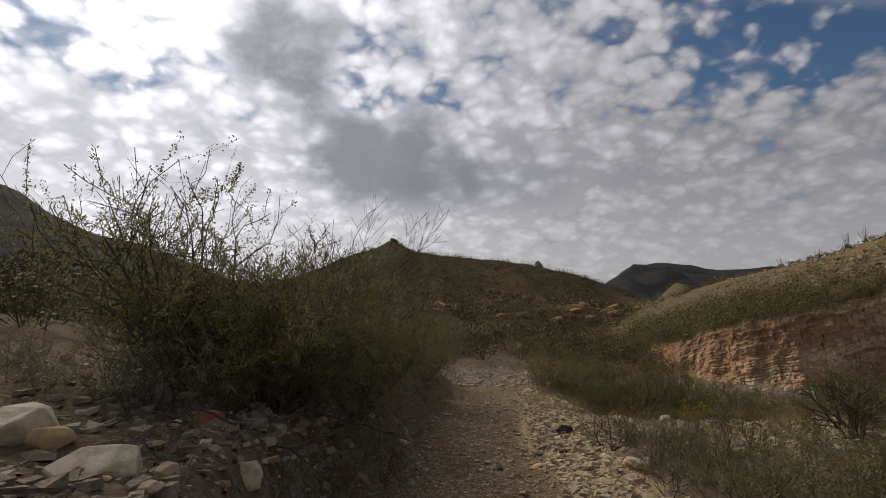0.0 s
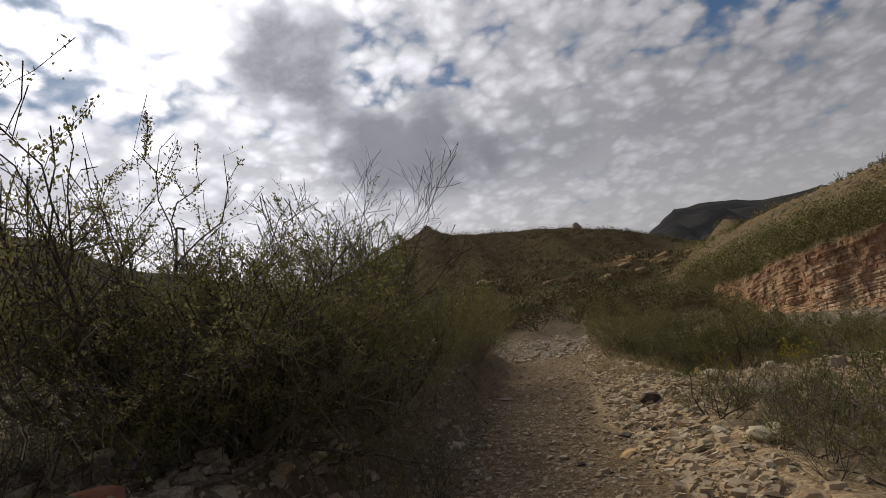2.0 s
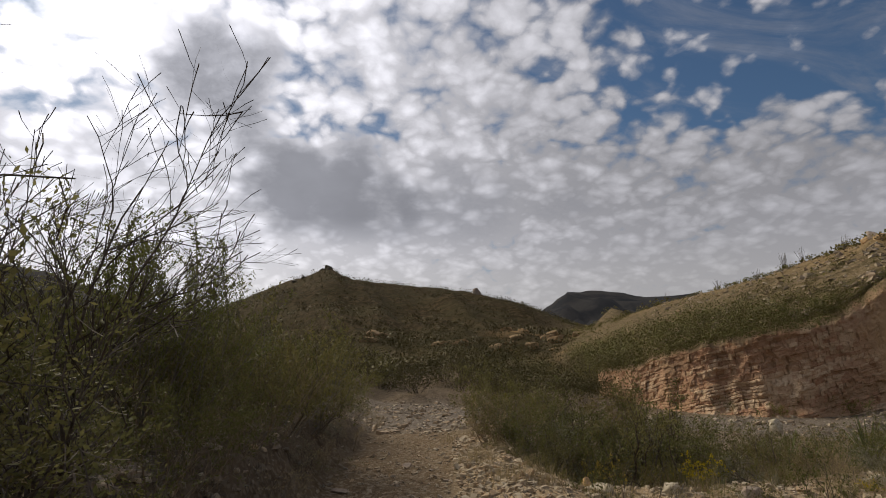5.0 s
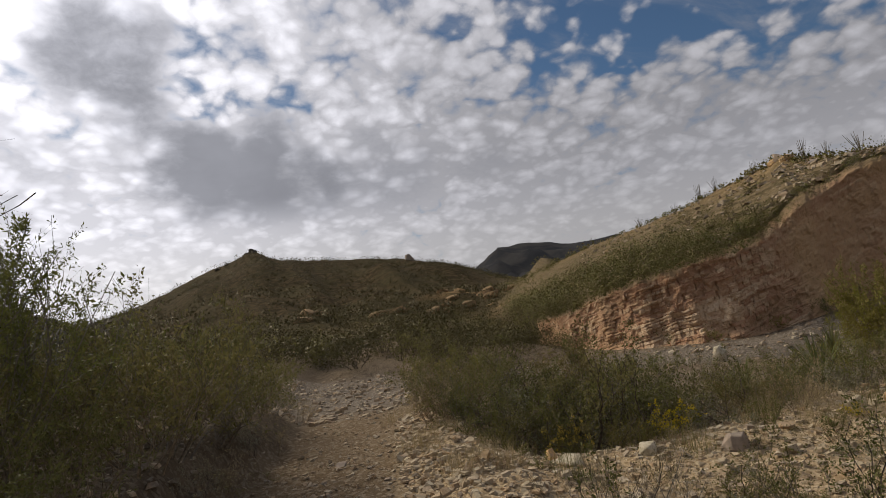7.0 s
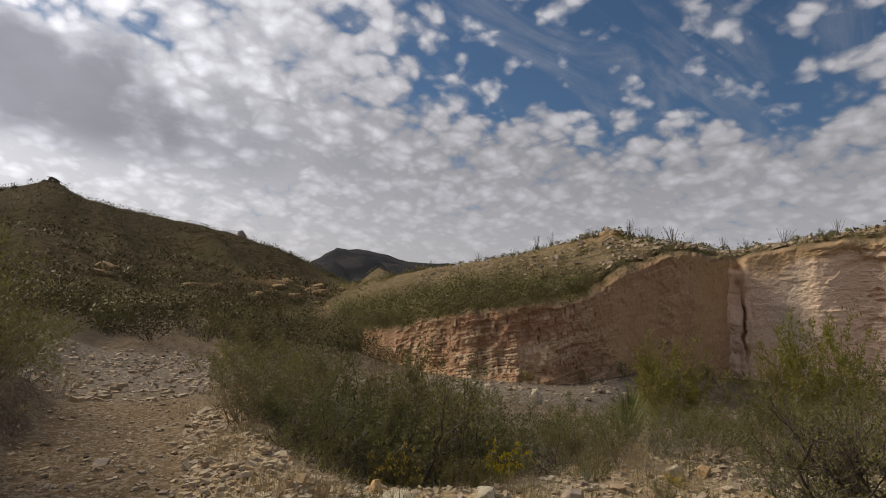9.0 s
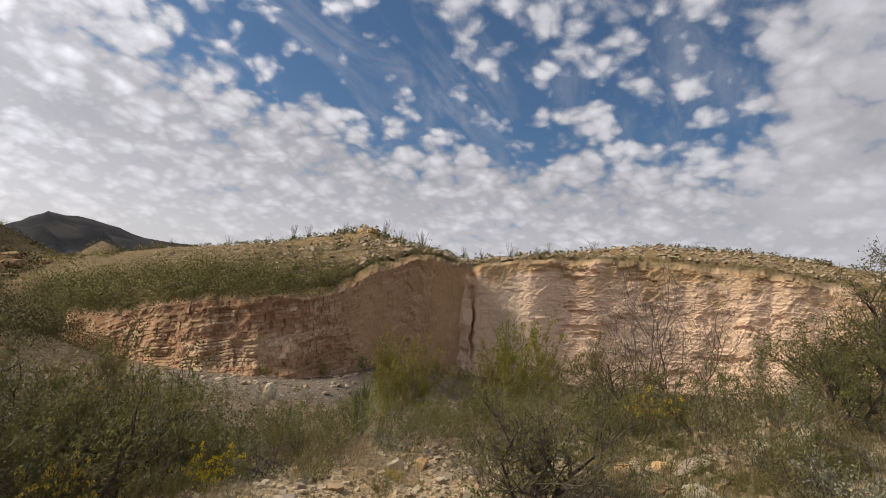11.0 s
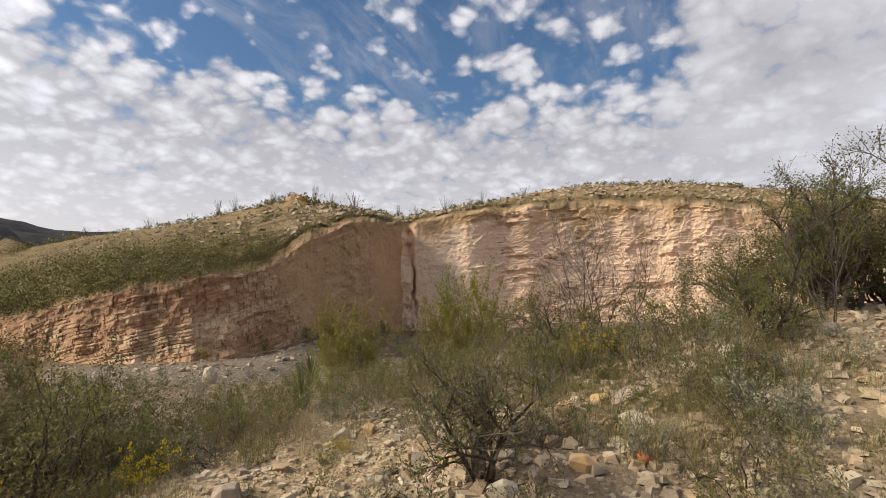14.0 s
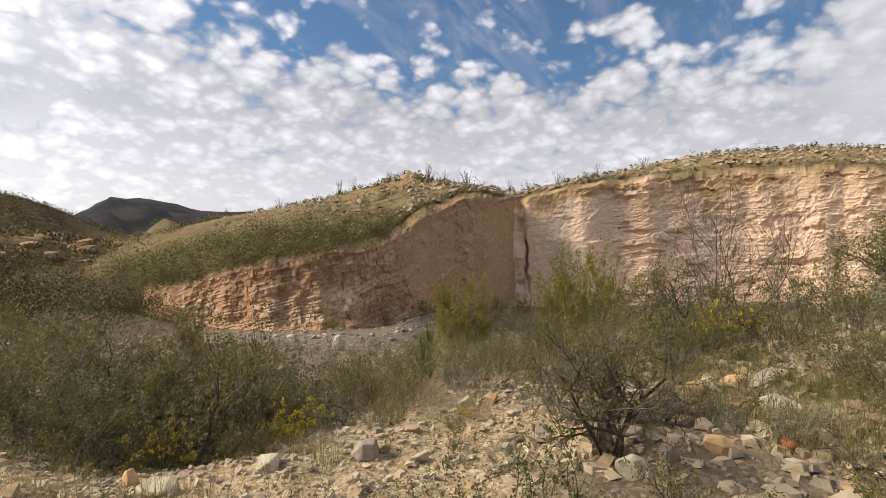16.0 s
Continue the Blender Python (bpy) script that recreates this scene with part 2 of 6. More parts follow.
# ground: dirt with fine gravel; the trail and the wash bed are paler, slopes carry dry grass and litter
M_GROUND, n, out = material("desert_ground")
p = place(n)
trail_w, wash_w, hill_w, haze_shade_w, bare_w = attr(n, "trail"), attr(n, "wash"), attr(n, "hill"), attr(n, "far"), attr(n, "bare")
chip_w = attr(n, "chip")
f_big, f_mid, f_fine = n.noise(p, 0.35, 4.0), n.noise(p, 2.6, 5.0, 0.6), n.noise(p, 38.0, 4.0, 0.7)
vor = n.add("ShaderNodeTexVoronoi", feature="F1")
vor.inputs["Scale"].default_value = 26.0
n.wire(p, vor.inputs["Vector"])
peb = n.add("ShaderNodeSeparateColor")
n.wire(vor.outputs["Color"], peb.inputs[0])
soil = n.mix(n.span(f_mid, 0.3, 0.7), (0.095, 0.070, 0.046), (0.19, 0.145, 0.098))
soil = n.mix(n.span(peb.outputs[0], 0.45, 0.95, 0.0, 0.8), soil, (0.28, 0.23, 0.17))
soil = n.mix(n.span(f_fine, 0.5, 0.7, 0.0, 0.5), soil, (0.065, 0.05, 0.037))
soil = n.mix(n.math("MULTIPLY", attr(n, "litter"), 0.5), soil, n.mix(n.span(f_fine, 0.35, 0.65), (0.055, 0.044, 0.033), (0.135, 0.108, 0.080)))
trail_c = n.mix(n.span(f_fine, 0.35, 0.65), (0.110, 0.078, 0.047), (0.205, 0.148, 0.092))
trail_c = n.mix(n.span(peb.outputs[0], 0.5, 0.95, 0.0, 0.8), trail_c, (0.30, 0.245, 0.18))
wash_c = n.mix(n.span(f_fine, 0.35, 0.65), (0.105, 0.086, 0.068), (0.185, 0.155, 0.124))
wash_c = n.mix(n.span(peb.outputs[1], 0.6, 0.95, 0.0, 0.7), wash_c, (0.36, 0.315, 0.26))
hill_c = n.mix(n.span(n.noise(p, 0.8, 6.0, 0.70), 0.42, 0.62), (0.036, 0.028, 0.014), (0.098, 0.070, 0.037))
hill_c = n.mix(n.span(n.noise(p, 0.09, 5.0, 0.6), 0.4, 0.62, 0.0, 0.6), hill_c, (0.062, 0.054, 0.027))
# the mesa's bluish haze and the left slope's cloud shade, both put into colour
haze_shade_c = n.mix(n.span(n.noise(p, 0.02, 8.0, 0.65), 0.35, 0.65), (0.026, 0.028, 0.033), (0.052, 0.051, 0.051))
bare_c = n.mix(n.span(n.noise(p, 1.2, 5.0), 0.35, 0.65), (0.46, 0.30, 0.13), (0.36, 0.25, 0.14))
col = n.mix(trail_w, soil, trail_c)
chip_c = n.mix(n.span(peb.outputs[2], 0.2, 0.9), (0.28, 0.205, 0.122), (0.46, 0.362, 0.235))
chip_c = n.mix(n.span(f_fine, 0.5, 0.7, 0.0, 0.5), chip_c, (0.24, 0.18, 0.125))
col = n.mix(chip_w, col, chip_c)
col = n.mix(wash_w, col, wash_c)
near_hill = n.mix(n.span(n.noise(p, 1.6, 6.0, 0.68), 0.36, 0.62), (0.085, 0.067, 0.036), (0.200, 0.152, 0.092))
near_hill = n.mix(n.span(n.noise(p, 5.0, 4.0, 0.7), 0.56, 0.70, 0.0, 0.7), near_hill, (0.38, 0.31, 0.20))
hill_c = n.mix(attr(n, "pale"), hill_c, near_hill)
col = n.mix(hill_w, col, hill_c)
col = n.mix(bare_w, col, bare_c)
col = n.mix(haze_shade_w, col, haze_shade_c)
height = n.math("ADD", n.math("MULTIPLY", vor.outputs["Distance"], -0.5), n.math("ADD", f_fine, n.math("MULTIPLY", f_mid, 0.8)))
surface(n, out, col, 0.95, height, 0.7, 0.03, 0.02)


def cliff_material(name, ramp_stops, streak, streak_w, light):
    m, n, out = material(name)
    p = place(n)
    bed = attr(n, "bed")
    block = attr(n, "block")
    grime = n.noise(p, 1.1, 6.0, 0.62)
    fine = n.noise(p, 12.0, 6.0, 0.7)
    pos = n.math("ADD", n.math("ADD", n.math("MULTIPLY", bed, 0.50), n.math("MULTIPLY", block, 0.32)), n.math("MULTIPLY", n.span(grime, 0.25, 0.75, smooth=False), 0.3))
    col = n.ramp(pos, ramp_stops)
    col = n.mix(n.span(fine, 0.5, 0.75, 0.0, 0.35), col, light)
    col = n.mix(n.math("MULTIPLY", attr(n, "streak"), streak_w), col, streak)
    col = n.mix(attr(n, "cap"), col, n.mix(n.span(fine, 0.35, 0.65), (0.46, 0.30, 0.14), (0.35, 0.245, 0.135)))
    turf = n.mix(n.span(n.noise(p, 2.2, 5.0, 0.65), 0.36, 0.64), (0.075, 0.060, 0.032), (0.19, 0.142, 0.080))
    col = n.mix(attr(n, "crest"), col, turf)
    surface(n, out, col, 0.93, n.math("ADD", fine, grime), 0.9, 0.06, 0.15)
    return m


M_REDCLIFF = cliff_material("red_bedded_rock", [(0.05, (0.17, 0.108, 0.062)), (0.22, (0.30, 0.19, 0.112)), (0.42, (0.42, 0.275, 0.168)), (0.56, (0.37, 0.212, 0.130)), (0.72, (0.50, 0.35, 0.225)), (0.95, (0.60, 0.46, 0.32))], (0.47, 0.32, 0.185), 1.0, (0.50, 0.37, 0.245))
M_PALECLIFF = cliff_material("cream_bedded_rock", [(0.05, (0.56, 0.375, 0.26)), (0.25, (0.69, 0.485, 0.345)), (0.5, (0.75, 0.555, 0.40)), (0.7, (0.72, 0.51, 0.375)), (0.95, (0.78, 0.61, 0.455))], (0.50, 0.43, 0.35), 0.7, (0.66, 0.52, 0.385))

L_OLIVE = leaf_material("olive_leaves", (0.110, 0.106, 0.038), (0.23, 0.205, 0.078))
L_THORN = leaf_material("thorn_leaves", (0.105, 0.108, 0.042), (0.22, 0.205, 0.085), 0.45)
L_WISP = leaf_material("pale_thorn_leaves", (0.130, 0.130, 0.054), (0.27, 0.25, 0.105), 0.5)
L_GREEN = leaf_material("green_leaves", (0.090, 0.102, 0.030), (0.195, 0.198, 0.058))
L_DEEP = leaf_material("deep_green_leaves", (0.085, 0.092, 0.030), (0.185, 0.182, 0.060), 0.3)
L_YELLOW = leaf_material("yellow_green_leaves", (0.165, 0.165, 0.030), (0.265, 0.245, 0.052))
L_SAGE = leaf_material("grey_green_leaves", (0.175, 0.18, 0.12), (0.31, 0.305, 0.215), 0.2)
L_FLOWER = leaf_material("yellow_flowers", (0.46, 0.36, 0.02), (0.60, 0.47, 0.04), 0.2)
L_STRAW = leaf_material("dry_grass", (0.27, 0.215, 0.115), (0.42, 0.345, 0.20), 0.3)
L_GRASS = leaf_material("green_grass", (0.12, 0.12, 0.040), (0.23, 0.21, 0.075), 0.3)
L_HILL = leaf_material("hillside_leaves", (0.085, 0.085, 0.024), (0.20, 0.175, 0.055), 0.2, True)
L_LIP = leaf_material("lip_leaves", (0.075, 0.078, 0.024), (0.175, 0.165, 0.055), 0.2, True)
# leaves of the left slope, with a cloud's shade put into their colour
L_SHADE = leaf_material("cloud_shaded_slope_leaves", (0.026, 0.024, 0.011), (0.068, 0.058, 0.025), 0.12, True)
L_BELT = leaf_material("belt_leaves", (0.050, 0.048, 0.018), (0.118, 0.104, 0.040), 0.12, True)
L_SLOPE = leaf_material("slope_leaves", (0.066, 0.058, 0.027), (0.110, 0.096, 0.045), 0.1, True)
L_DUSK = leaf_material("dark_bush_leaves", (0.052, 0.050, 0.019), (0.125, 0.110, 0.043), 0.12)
L_SWORD = leaf_material("sword_leaves", (0.11, 0.14, 0.045), (0.19, 0.20, 0.075), 0.15)
B_DARK = bark_material("dark_bark", (0.052, 0.042, 0.034), (0.12, 0.096, 0.076))
B_GREY = bark_material("grey_bark", (0.11, 0.095, 0.075), (0.20, 0.175, 0.14))
B_TAN = bark_material("tan_twigs", (0.16, 0.12, 0.075), (0.27, 0.21, 0.14))

# ---- noise and mesh helpers ----
def lattice(i, j, k, seed):
    h = (i * 374761393 + j * 668265263 + k * 2147483647 + seed * 974634777) & 0xFFFFFFFF
    h = ((h ^ (h >> 13)) * 1274126177) & 0xFFFFFFFF
    return ((h ^ (h >> 16)) & 0xFFFF) / 65535.0


def rough2(x, y, seed=0):
    """Smooth random values from 0 to 1 on the plane, one unit apart."""
    x, y = np.asarray(x, float), np.asarray(y, float)
    i, j = np.floor(x).astype(np.int64), np.floor(y).astype(np.int64)
    u, v = x - i, y - j
    u, v = u * u * (3 - 2 * u), v * v * (3 - 2 * v)
    a, b = lattice(i, j, 0, seed), lattice(i + 1, j, 0, seed)
    c, d = lattice(i, j + 1, 0, seed), lattice(i + 1, j + 1, 0, seed)
    return (a * (1 - u) + b * u) * (1 - v) + (c * (1 - u) + d * u) * v


def fractal(x, y, octaves=4, seed=0):
    out, amp, tot = 0.0, 1.0, 0.0
    for o in range(octaves):
        out = out + amp * (rough2(x * 2 ** o, y * 2 ** o, seed + o) - 0.5)
        tot += amp
        amp *= 0.5
    return out / tot * 2


def smooth(a, b, v):
    t = np.clip((np.asarray(v, float) - a) / (b - a), 0, 1)
    return t * t * (3 - 2 * t)


def mesh_of(name, verts, faces, mat, shade=False, attrs=None):
    me = bpy.data.meshes.new(name)
    me.from_pydata(np.asarray(verts, float).tolist(), [], faces if isinstance(faces, list) else np.asarray(faces).tolist())
    if mat is not None:
        me.materials.append(mat)
    if shade:
        me.polygons.foreach_set("use_smooth", np.ones(len(me.polygons), bool))
    for key, values in (attrs or {}).items():
        me.attributes.new(key, "FLOAT", "POINT").data.foreach_set("value", np.ascontiguousarray(values, np.float32))
    me.update()
    return me


def part(name, me, parent, label=""):
    ob = new(name, me)
    ob.parent = parent
    return tagged(ob, label)


def thing(name, label, category, m=None, group="", kind=""):
    ob = new(name)
    ob.empty_display_size = 0.1
    if m is not None:
        ob.matrix_basis = m
    return tagged(ob, label, category, group, kind)


# ---- the lie of the land ----
EYE = (1.2, 5.8, 1.6)
# the hill behind the wash: angle, distance of the cliff foot, rise of its lip, distance and rise of the ridge
HILL_AZ = [12, 18, 22, 25, 28, 31, 35, 38, 42, 45, 48.5, 52, 55, 57, 59, 61, 65, 70, 78, 86, 95, 105, 120, 140]
FOOT_R = [60, 38, 28.5, 25, 23, 21.8, 20.9, 20.4, 20.6, 21.6, 23.2, 24.8, 26.3, 28.2, 29.6, 29.5, 29.5, 30.2, 31.5, 32.5, 34, 37, 45, 60]
LIP_EL = [-2.4, -2.4, -2.4, -1.9, -0.8, 0.1, 1.0, 1.5, 1.9, 3.0, 5.5, 7.6, 8.0, 7.6, 7.6, 8.2, 9.0, 9.5, 9.6, 9.2, 7.9, 6, 4, 2]
RIDGE_R = [160, 130, 105, 90, 75, 62, 50, 45, 40, 36, 33, 30, 32, 36, 36, 36, 37, 39.5, 43, 44, 45, 48, 56, 80]
RIDGE_EL = [1.0, 2.0, 2.8, 3.8, 4.7, 5.4, 6.3, 7.0, 8.3, 9.2, 9.3, 8.75, 8.4, 8.0, 8.1, 8.5, 9.1, 9.8, 11.1, 10.9, 9.4, 7, 5, 3]
# far forms: angle and rise of the skyline
PEAK_AZ = [-34, -26, -21, -17, -14, -11.3, -9.4, -7.9, -7.0, -6.2, -5.0, -2.3, 1.7, 5.2, 7.6, 10.3, 12.3, 14.4, 15.8, 18, 22, 30]
PEAK_EL = [1.5, 2.6, 3.7, 4.95, 6.15, 7.5, 8.05, 8.6, 9.2, 8.6, 7.9, 7.6, 7.2, 6.85, 6.55, 5.95, 5.5, 4.85, 4.35, 3.3, 2.3, 1.5]
MESA_AZ = [12, 15.6, 17.2, 18.4, 22.2, 25.6, 26.5, 28.5, 30, 32.5, 36, 45]
MESA_EL = [2.5, 4.1, 5.2, 6.2, 6.15, 5.5, 5.25, 5.3, 5.55, 5.2, 4.5, 3.0]
LEFT_AZ = [-180, -140, -110, -80, -60, -48, -43.5, -41.6, -39.3, -35.8, -34, -28, -22, -14]
LEFT_EL = [5, 6, 9, 12, 13, 12.3, 11.5, 11.0, 9.4, 7.9, 7.5, 6.0, 3.5, 1.0]
WASH = [(-30, 40), (-8, 33), (0, 27.5), (5, 25.5), (9, 22.2), (12, 19.4), (15.5, 17.2), (19, 15.6), (22, 14), (26, 8), (29, -2), (29, -30)]


def trail_x(y):
    return np.interp(y, [-20, 0, 6, 8, 11, 14, 18, 24], [-1.2, 0.22, 0.40, 0.40, 0.62, 0.92, 1.15, 1.3])


def polar(x, y):
    dx, dy = np.asarray(x, float) - EYE[0], np.asarray(y, float) - EYE[1]
    return np.hypot(dx, dy), np.degrees(np.arctan2(dx, dy))


def wash_dist(x, y):
    best = np.full(np.shape(x), 1e9)
    for (ax, ay), (bx, by) in zip(WASH[:-1], WASH[1:]):
        ux, uy = bx - ax, by - ay
        t = np.clip(((x - ax) * ux + (y - ay) * uy) / (ux * ux + uy * uy), 0, 1)
        best = np.minimum(best, np.hypot(x - ax - t * ux, y - ay - t * uy))
    return best


def near_ground(x, y):
    xc, hw = trail_x(y), 0.85
    left, right = (xc - hw + 0.12 * fractal(x * 0 + 3, y * 0.9, 3, 5)) - x, x - (xc + hw)
    bank = np.interp(y, [-12, 0, 4, 8, 12, 16, 19], [1.0, 1.05, 1.0, 0.85, 0.6, 0.25, 0.0])
    z = bank * smooth(0, 0.55, left) + np.minimum(np.maximum(left - 0.5, 0) * 0.13, 3.0) * np.interp(y, [12, 22], [1, 0.5])
    # stony shoulder, then a lower flat towards the wash
    shoulder = 0.13 * np.exp(-((right - 0.55) / 0.45) ** 2) * smooth(0, 0.3, right + 0.2)
    z = z + shoulder - 0.42 * smooth(9.3, 11.6, y - 0.10 * np.maximum(x - 4, 0)) * smooth(0.6, 2.4, right)
    z = z - 0.40 * smooth(13, 20, y) * (1 - smooth(0.6, 2.4, right)) * (1 - smooth(0.3, 2.0, left))
    z = z + 1.45 * np.exp(-(((x - 11.5) / 4.6) ** 2 + ((y - 4.2) / 4.3) ** 2))
    d = wash_dist(x, y)
    z = z - (0.35 + 0.3 * smooth(0, 6, x)) * (1 - smooth(2.6, 4.6, d + 0.6 * fractal(x * 0.5, y * 0.5, 3, 8)))
    z = z + 0.05 * fractal(x * 0.8, y * 0.8, 3, 1) + 0.03 * fractal(x * 4, y * 4, 3, 2) * (1 + smooth(0, 0.6, left) + smooth(0, 0.5, right))
    return z


def rise(el, r):
    return EYE[2] + r * np.tan(np.radians(el))


def land(x, y, back=0.6):
    """Height of the ground; back: how far behind the cliff face the upper ground begins."""
    x, y = np.asarray(x, float), np.asarray(y, float)
    r, az = polar(x, y)
    z = near_ground(x, y)
    n1 = fractal(x * 0.03, y * 0.03, 5, 11)
    n2 = fractal(x * 0.25, y * 0.25, 4, 12)
    # flats beyond the wash climb gently
    z = z + 0.035 * np.maximum(r - 34, 0) * (r < 3000) * smooth(34, 60, r) * (np.abs(az) < 60)
    # hill over the cliffs
    foot = np.interp(az, HILL_AZ, FOOT_R)
    bed = np.interp(az, [14, 20, 27, 44, 50, 58], [-0.4, -0.72, -0.86, -0.66, -0.2, 0.3])
    near_foot = smooth(foot - 5.5, foot - 2.0, r) * smooth(14, 20, az) * (1 - smooth(52, 58, az)) * (r < foot + 3)
    z = z * (1 - near_foot) + (bed + 0.05 * n2) * near_foot
    ridge_r = np.interp(az, HILL_AZ, RIDGE_R)
    lip = rise(np.interp(az, HILL_AZ, LIP_EL), foot)
    top = rise(np.interp(az, HILL_AZ, RIDGE_EL) + 0.75 * np.exp(-((az - 47.0) / 0.9) ** 2), ridge_r)
    t = np.clip((r - foot - 0.5) / (ridge_r - foot - 0.5), 0, 1)
    hill = lip + (top - lip) * (t ** 0.85) + 0.35 * n2 * smooth(0.02, 0.3, t) * (1 - smooth(0.75, 1, t)) - 0.06 * np.maximum(r - ridge_r, 0)
    on = (r > foot + back) & (az > 12) & (az < 140)
    z = np.where(on, np.maximum(z, hill), z)
    # hill with the peak, far mesa, left mountain
    for azs, els, r0, rr, power in ((PEAK_AZ, PEAK_EL, 42.0, 165.0, 1.25), (LEFT_AZ, LEFT_EL, 30.0, 190.0, 1.15), (MESA_AZ, MESA_EL, 330.0, 950.0, 1.8)):
        el = np.interp(az, azs, els, left=0.4, right=0.4)
        rr = rr * (1 + 0.06 * np.sin(az * 0.35))
        t = np.clip((r - r0) / (rr - r0), 0, 1)
        gully = np.abs(fractal(az * 0.16 + 0.012 * r, r * 0.006, 4, 13)) - 0.22
        h = rise(el, rr) * (t ** power) + (0.045 * rr) * (n1 + 1.5 * gully) * t * (1 - t) * 2 + 0.007 * rr * n2 * t * (1 - t) - 0.12 * np.maximum(r - rr, 0)
        z = np.where(r > r0, np.maximum(z, h), z)
    # yellowish knoll in front of the mesa
    k = np.exp(-((az - 23.2) / 2.3) ** 2 - ((r - 125) / 25) ** 2)
    z = np.where(r > 60, np.maximum(z, rise(4.35, 125) * k ** 0.6), z)
    return np.maximum(z, -6)


def zones(x, y):
    r, az = polar(x, y)
    xc = trail_x(y)
    edge = 0.25 * fractal(x * 1.5, y * 1.5, 3, 21)
    trail = (1 - smooth(0.6, 1.15, np.abs(x - xc) + edge)) * (1 - smooth(15, 18.5, y + 2 * edge))
    chip = smooth(0.5, 0.9, x - xc + edge) * (1 - smooth(0, 1, (x - xc + 2 * edge - np.interp(y, [6.8, 8.2], [1.3, 4.6])) / np.interp(y, [6.8, 8.2], [0.9, 2.0]))) * (1 - smooth(10.3, 11.2, y)) * (0.4 + 0.6 * smooth(7.0, 8.0, y)) + 0.8 * np.exp(-(((x - xc - 1.3) / 0.45) ** 2)) * (1 - smooth(13, 15, y)) * (x > xc)
    chip = np.maximum(chip, np.exp(-(((x - 9.5) / 4) ** 2 + ((y - 5.5) / 2.5) ** 2)) * 0.45)
    d = wash_dist(x, y)
    wash = (1 - smooth(2.2, 3.2, d + 2 * edge)) * (r < 60)
    wash = np.maximum(wash, smooth(15, 18.5, y + 2 * edge) * (1 - smooth(1.5, 3.5, np.abs(x - 1.5) + 2 * edge)) * (y < 27))
    foot = np.interp(az, HILL_AZ, FOOT_R)
    hill = np.maximum(smooth(0, 2, r - foot) * (az > 12) * (az < 140), smooth(40, 60, r))
    # distant mesa, plus the nearer left slope painted dark as under cloud
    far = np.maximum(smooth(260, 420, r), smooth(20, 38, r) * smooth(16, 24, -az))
    bare = np.clip(np.exp(-((az - 16) / 3.5) ** 2 - ((r - 75) / 14) ** 2) * 1.4 * smooth(0.0, 0.25, fractal(x * 0.13, y * 0.13, 3, 31)), 0, 1)
    bare = np.maximum(bare, 0.22 * smooth(0.6, 0.95, (r - foot) / np.maximum(np.interp(az, HILL_AZ, RIDGE_R) - foot, 1)) * (az > 24) * (az < 50) * (r < 110))
    bare = np.maximum(bare, 0.28 * smooth(58, 63, az) * (az < 110) * smooth(0, 2, r - foot) * (r < 60) * smooth(-0.35, 0.25, fractal(x * 0.5, y * 0.5, 4, 32)))
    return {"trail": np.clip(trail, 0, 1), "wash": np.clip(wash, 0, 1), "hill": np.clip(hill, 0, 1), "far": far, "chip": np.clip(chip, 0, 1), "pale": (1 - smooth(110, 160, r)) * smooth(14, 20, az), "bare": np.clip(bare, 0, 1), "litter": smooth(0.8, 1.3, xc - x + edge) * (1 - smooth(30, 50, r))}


def build_ground():
    seg = 330
    radii = [0.0]
    while radii[-1] < 4200:
        radii.append(radii[-1] + max(0.05, radii[-1] * 0.029))
    radii = np.array(radii[1:])
    ang = np.arange(seg) * 2 * math.pi / seg
    rr, aa = np.meshgrid(radii, ang, indexing="ij")
    x, y = EYE[0] + rr * np.sin(aa), EYE[1] + rr * np.cos(aa)
    x, y = np.append(x.ravel(), EYE[0]), np.append(y.ravel(), EYE[1])
    z = land(x, y, 1.6)
    verts = np.stack([x, y, z], 1)
    rows = len(radii)
    i = np.arange(rows - 1)[:, None] * seg
    j = np.arange(seg)[None, :]
    k = (j + 1) % seg
    quads = np.stack([i + j, i + seg + j, i + seg + k, i + k], -1).reshape(-1, 4)[:, ::-1].tolist()
    centre = rows * seg
    quads += [[centre, jj, (jj + 1) % seg][::-1] for jj in range(seg)]
    me = mesh_of("ground", verts, quads, M_GROUND, True, zones(x, y))
    return tagged(new("ground", me), "stony desert ground with a trail, dry wash and brushy hills", "ground", kind="structure")


ground = build_ground()


def spot(x, y, sink=0.0):
    return float(land(np.array([x]), np.array([y]))[0]) - sink


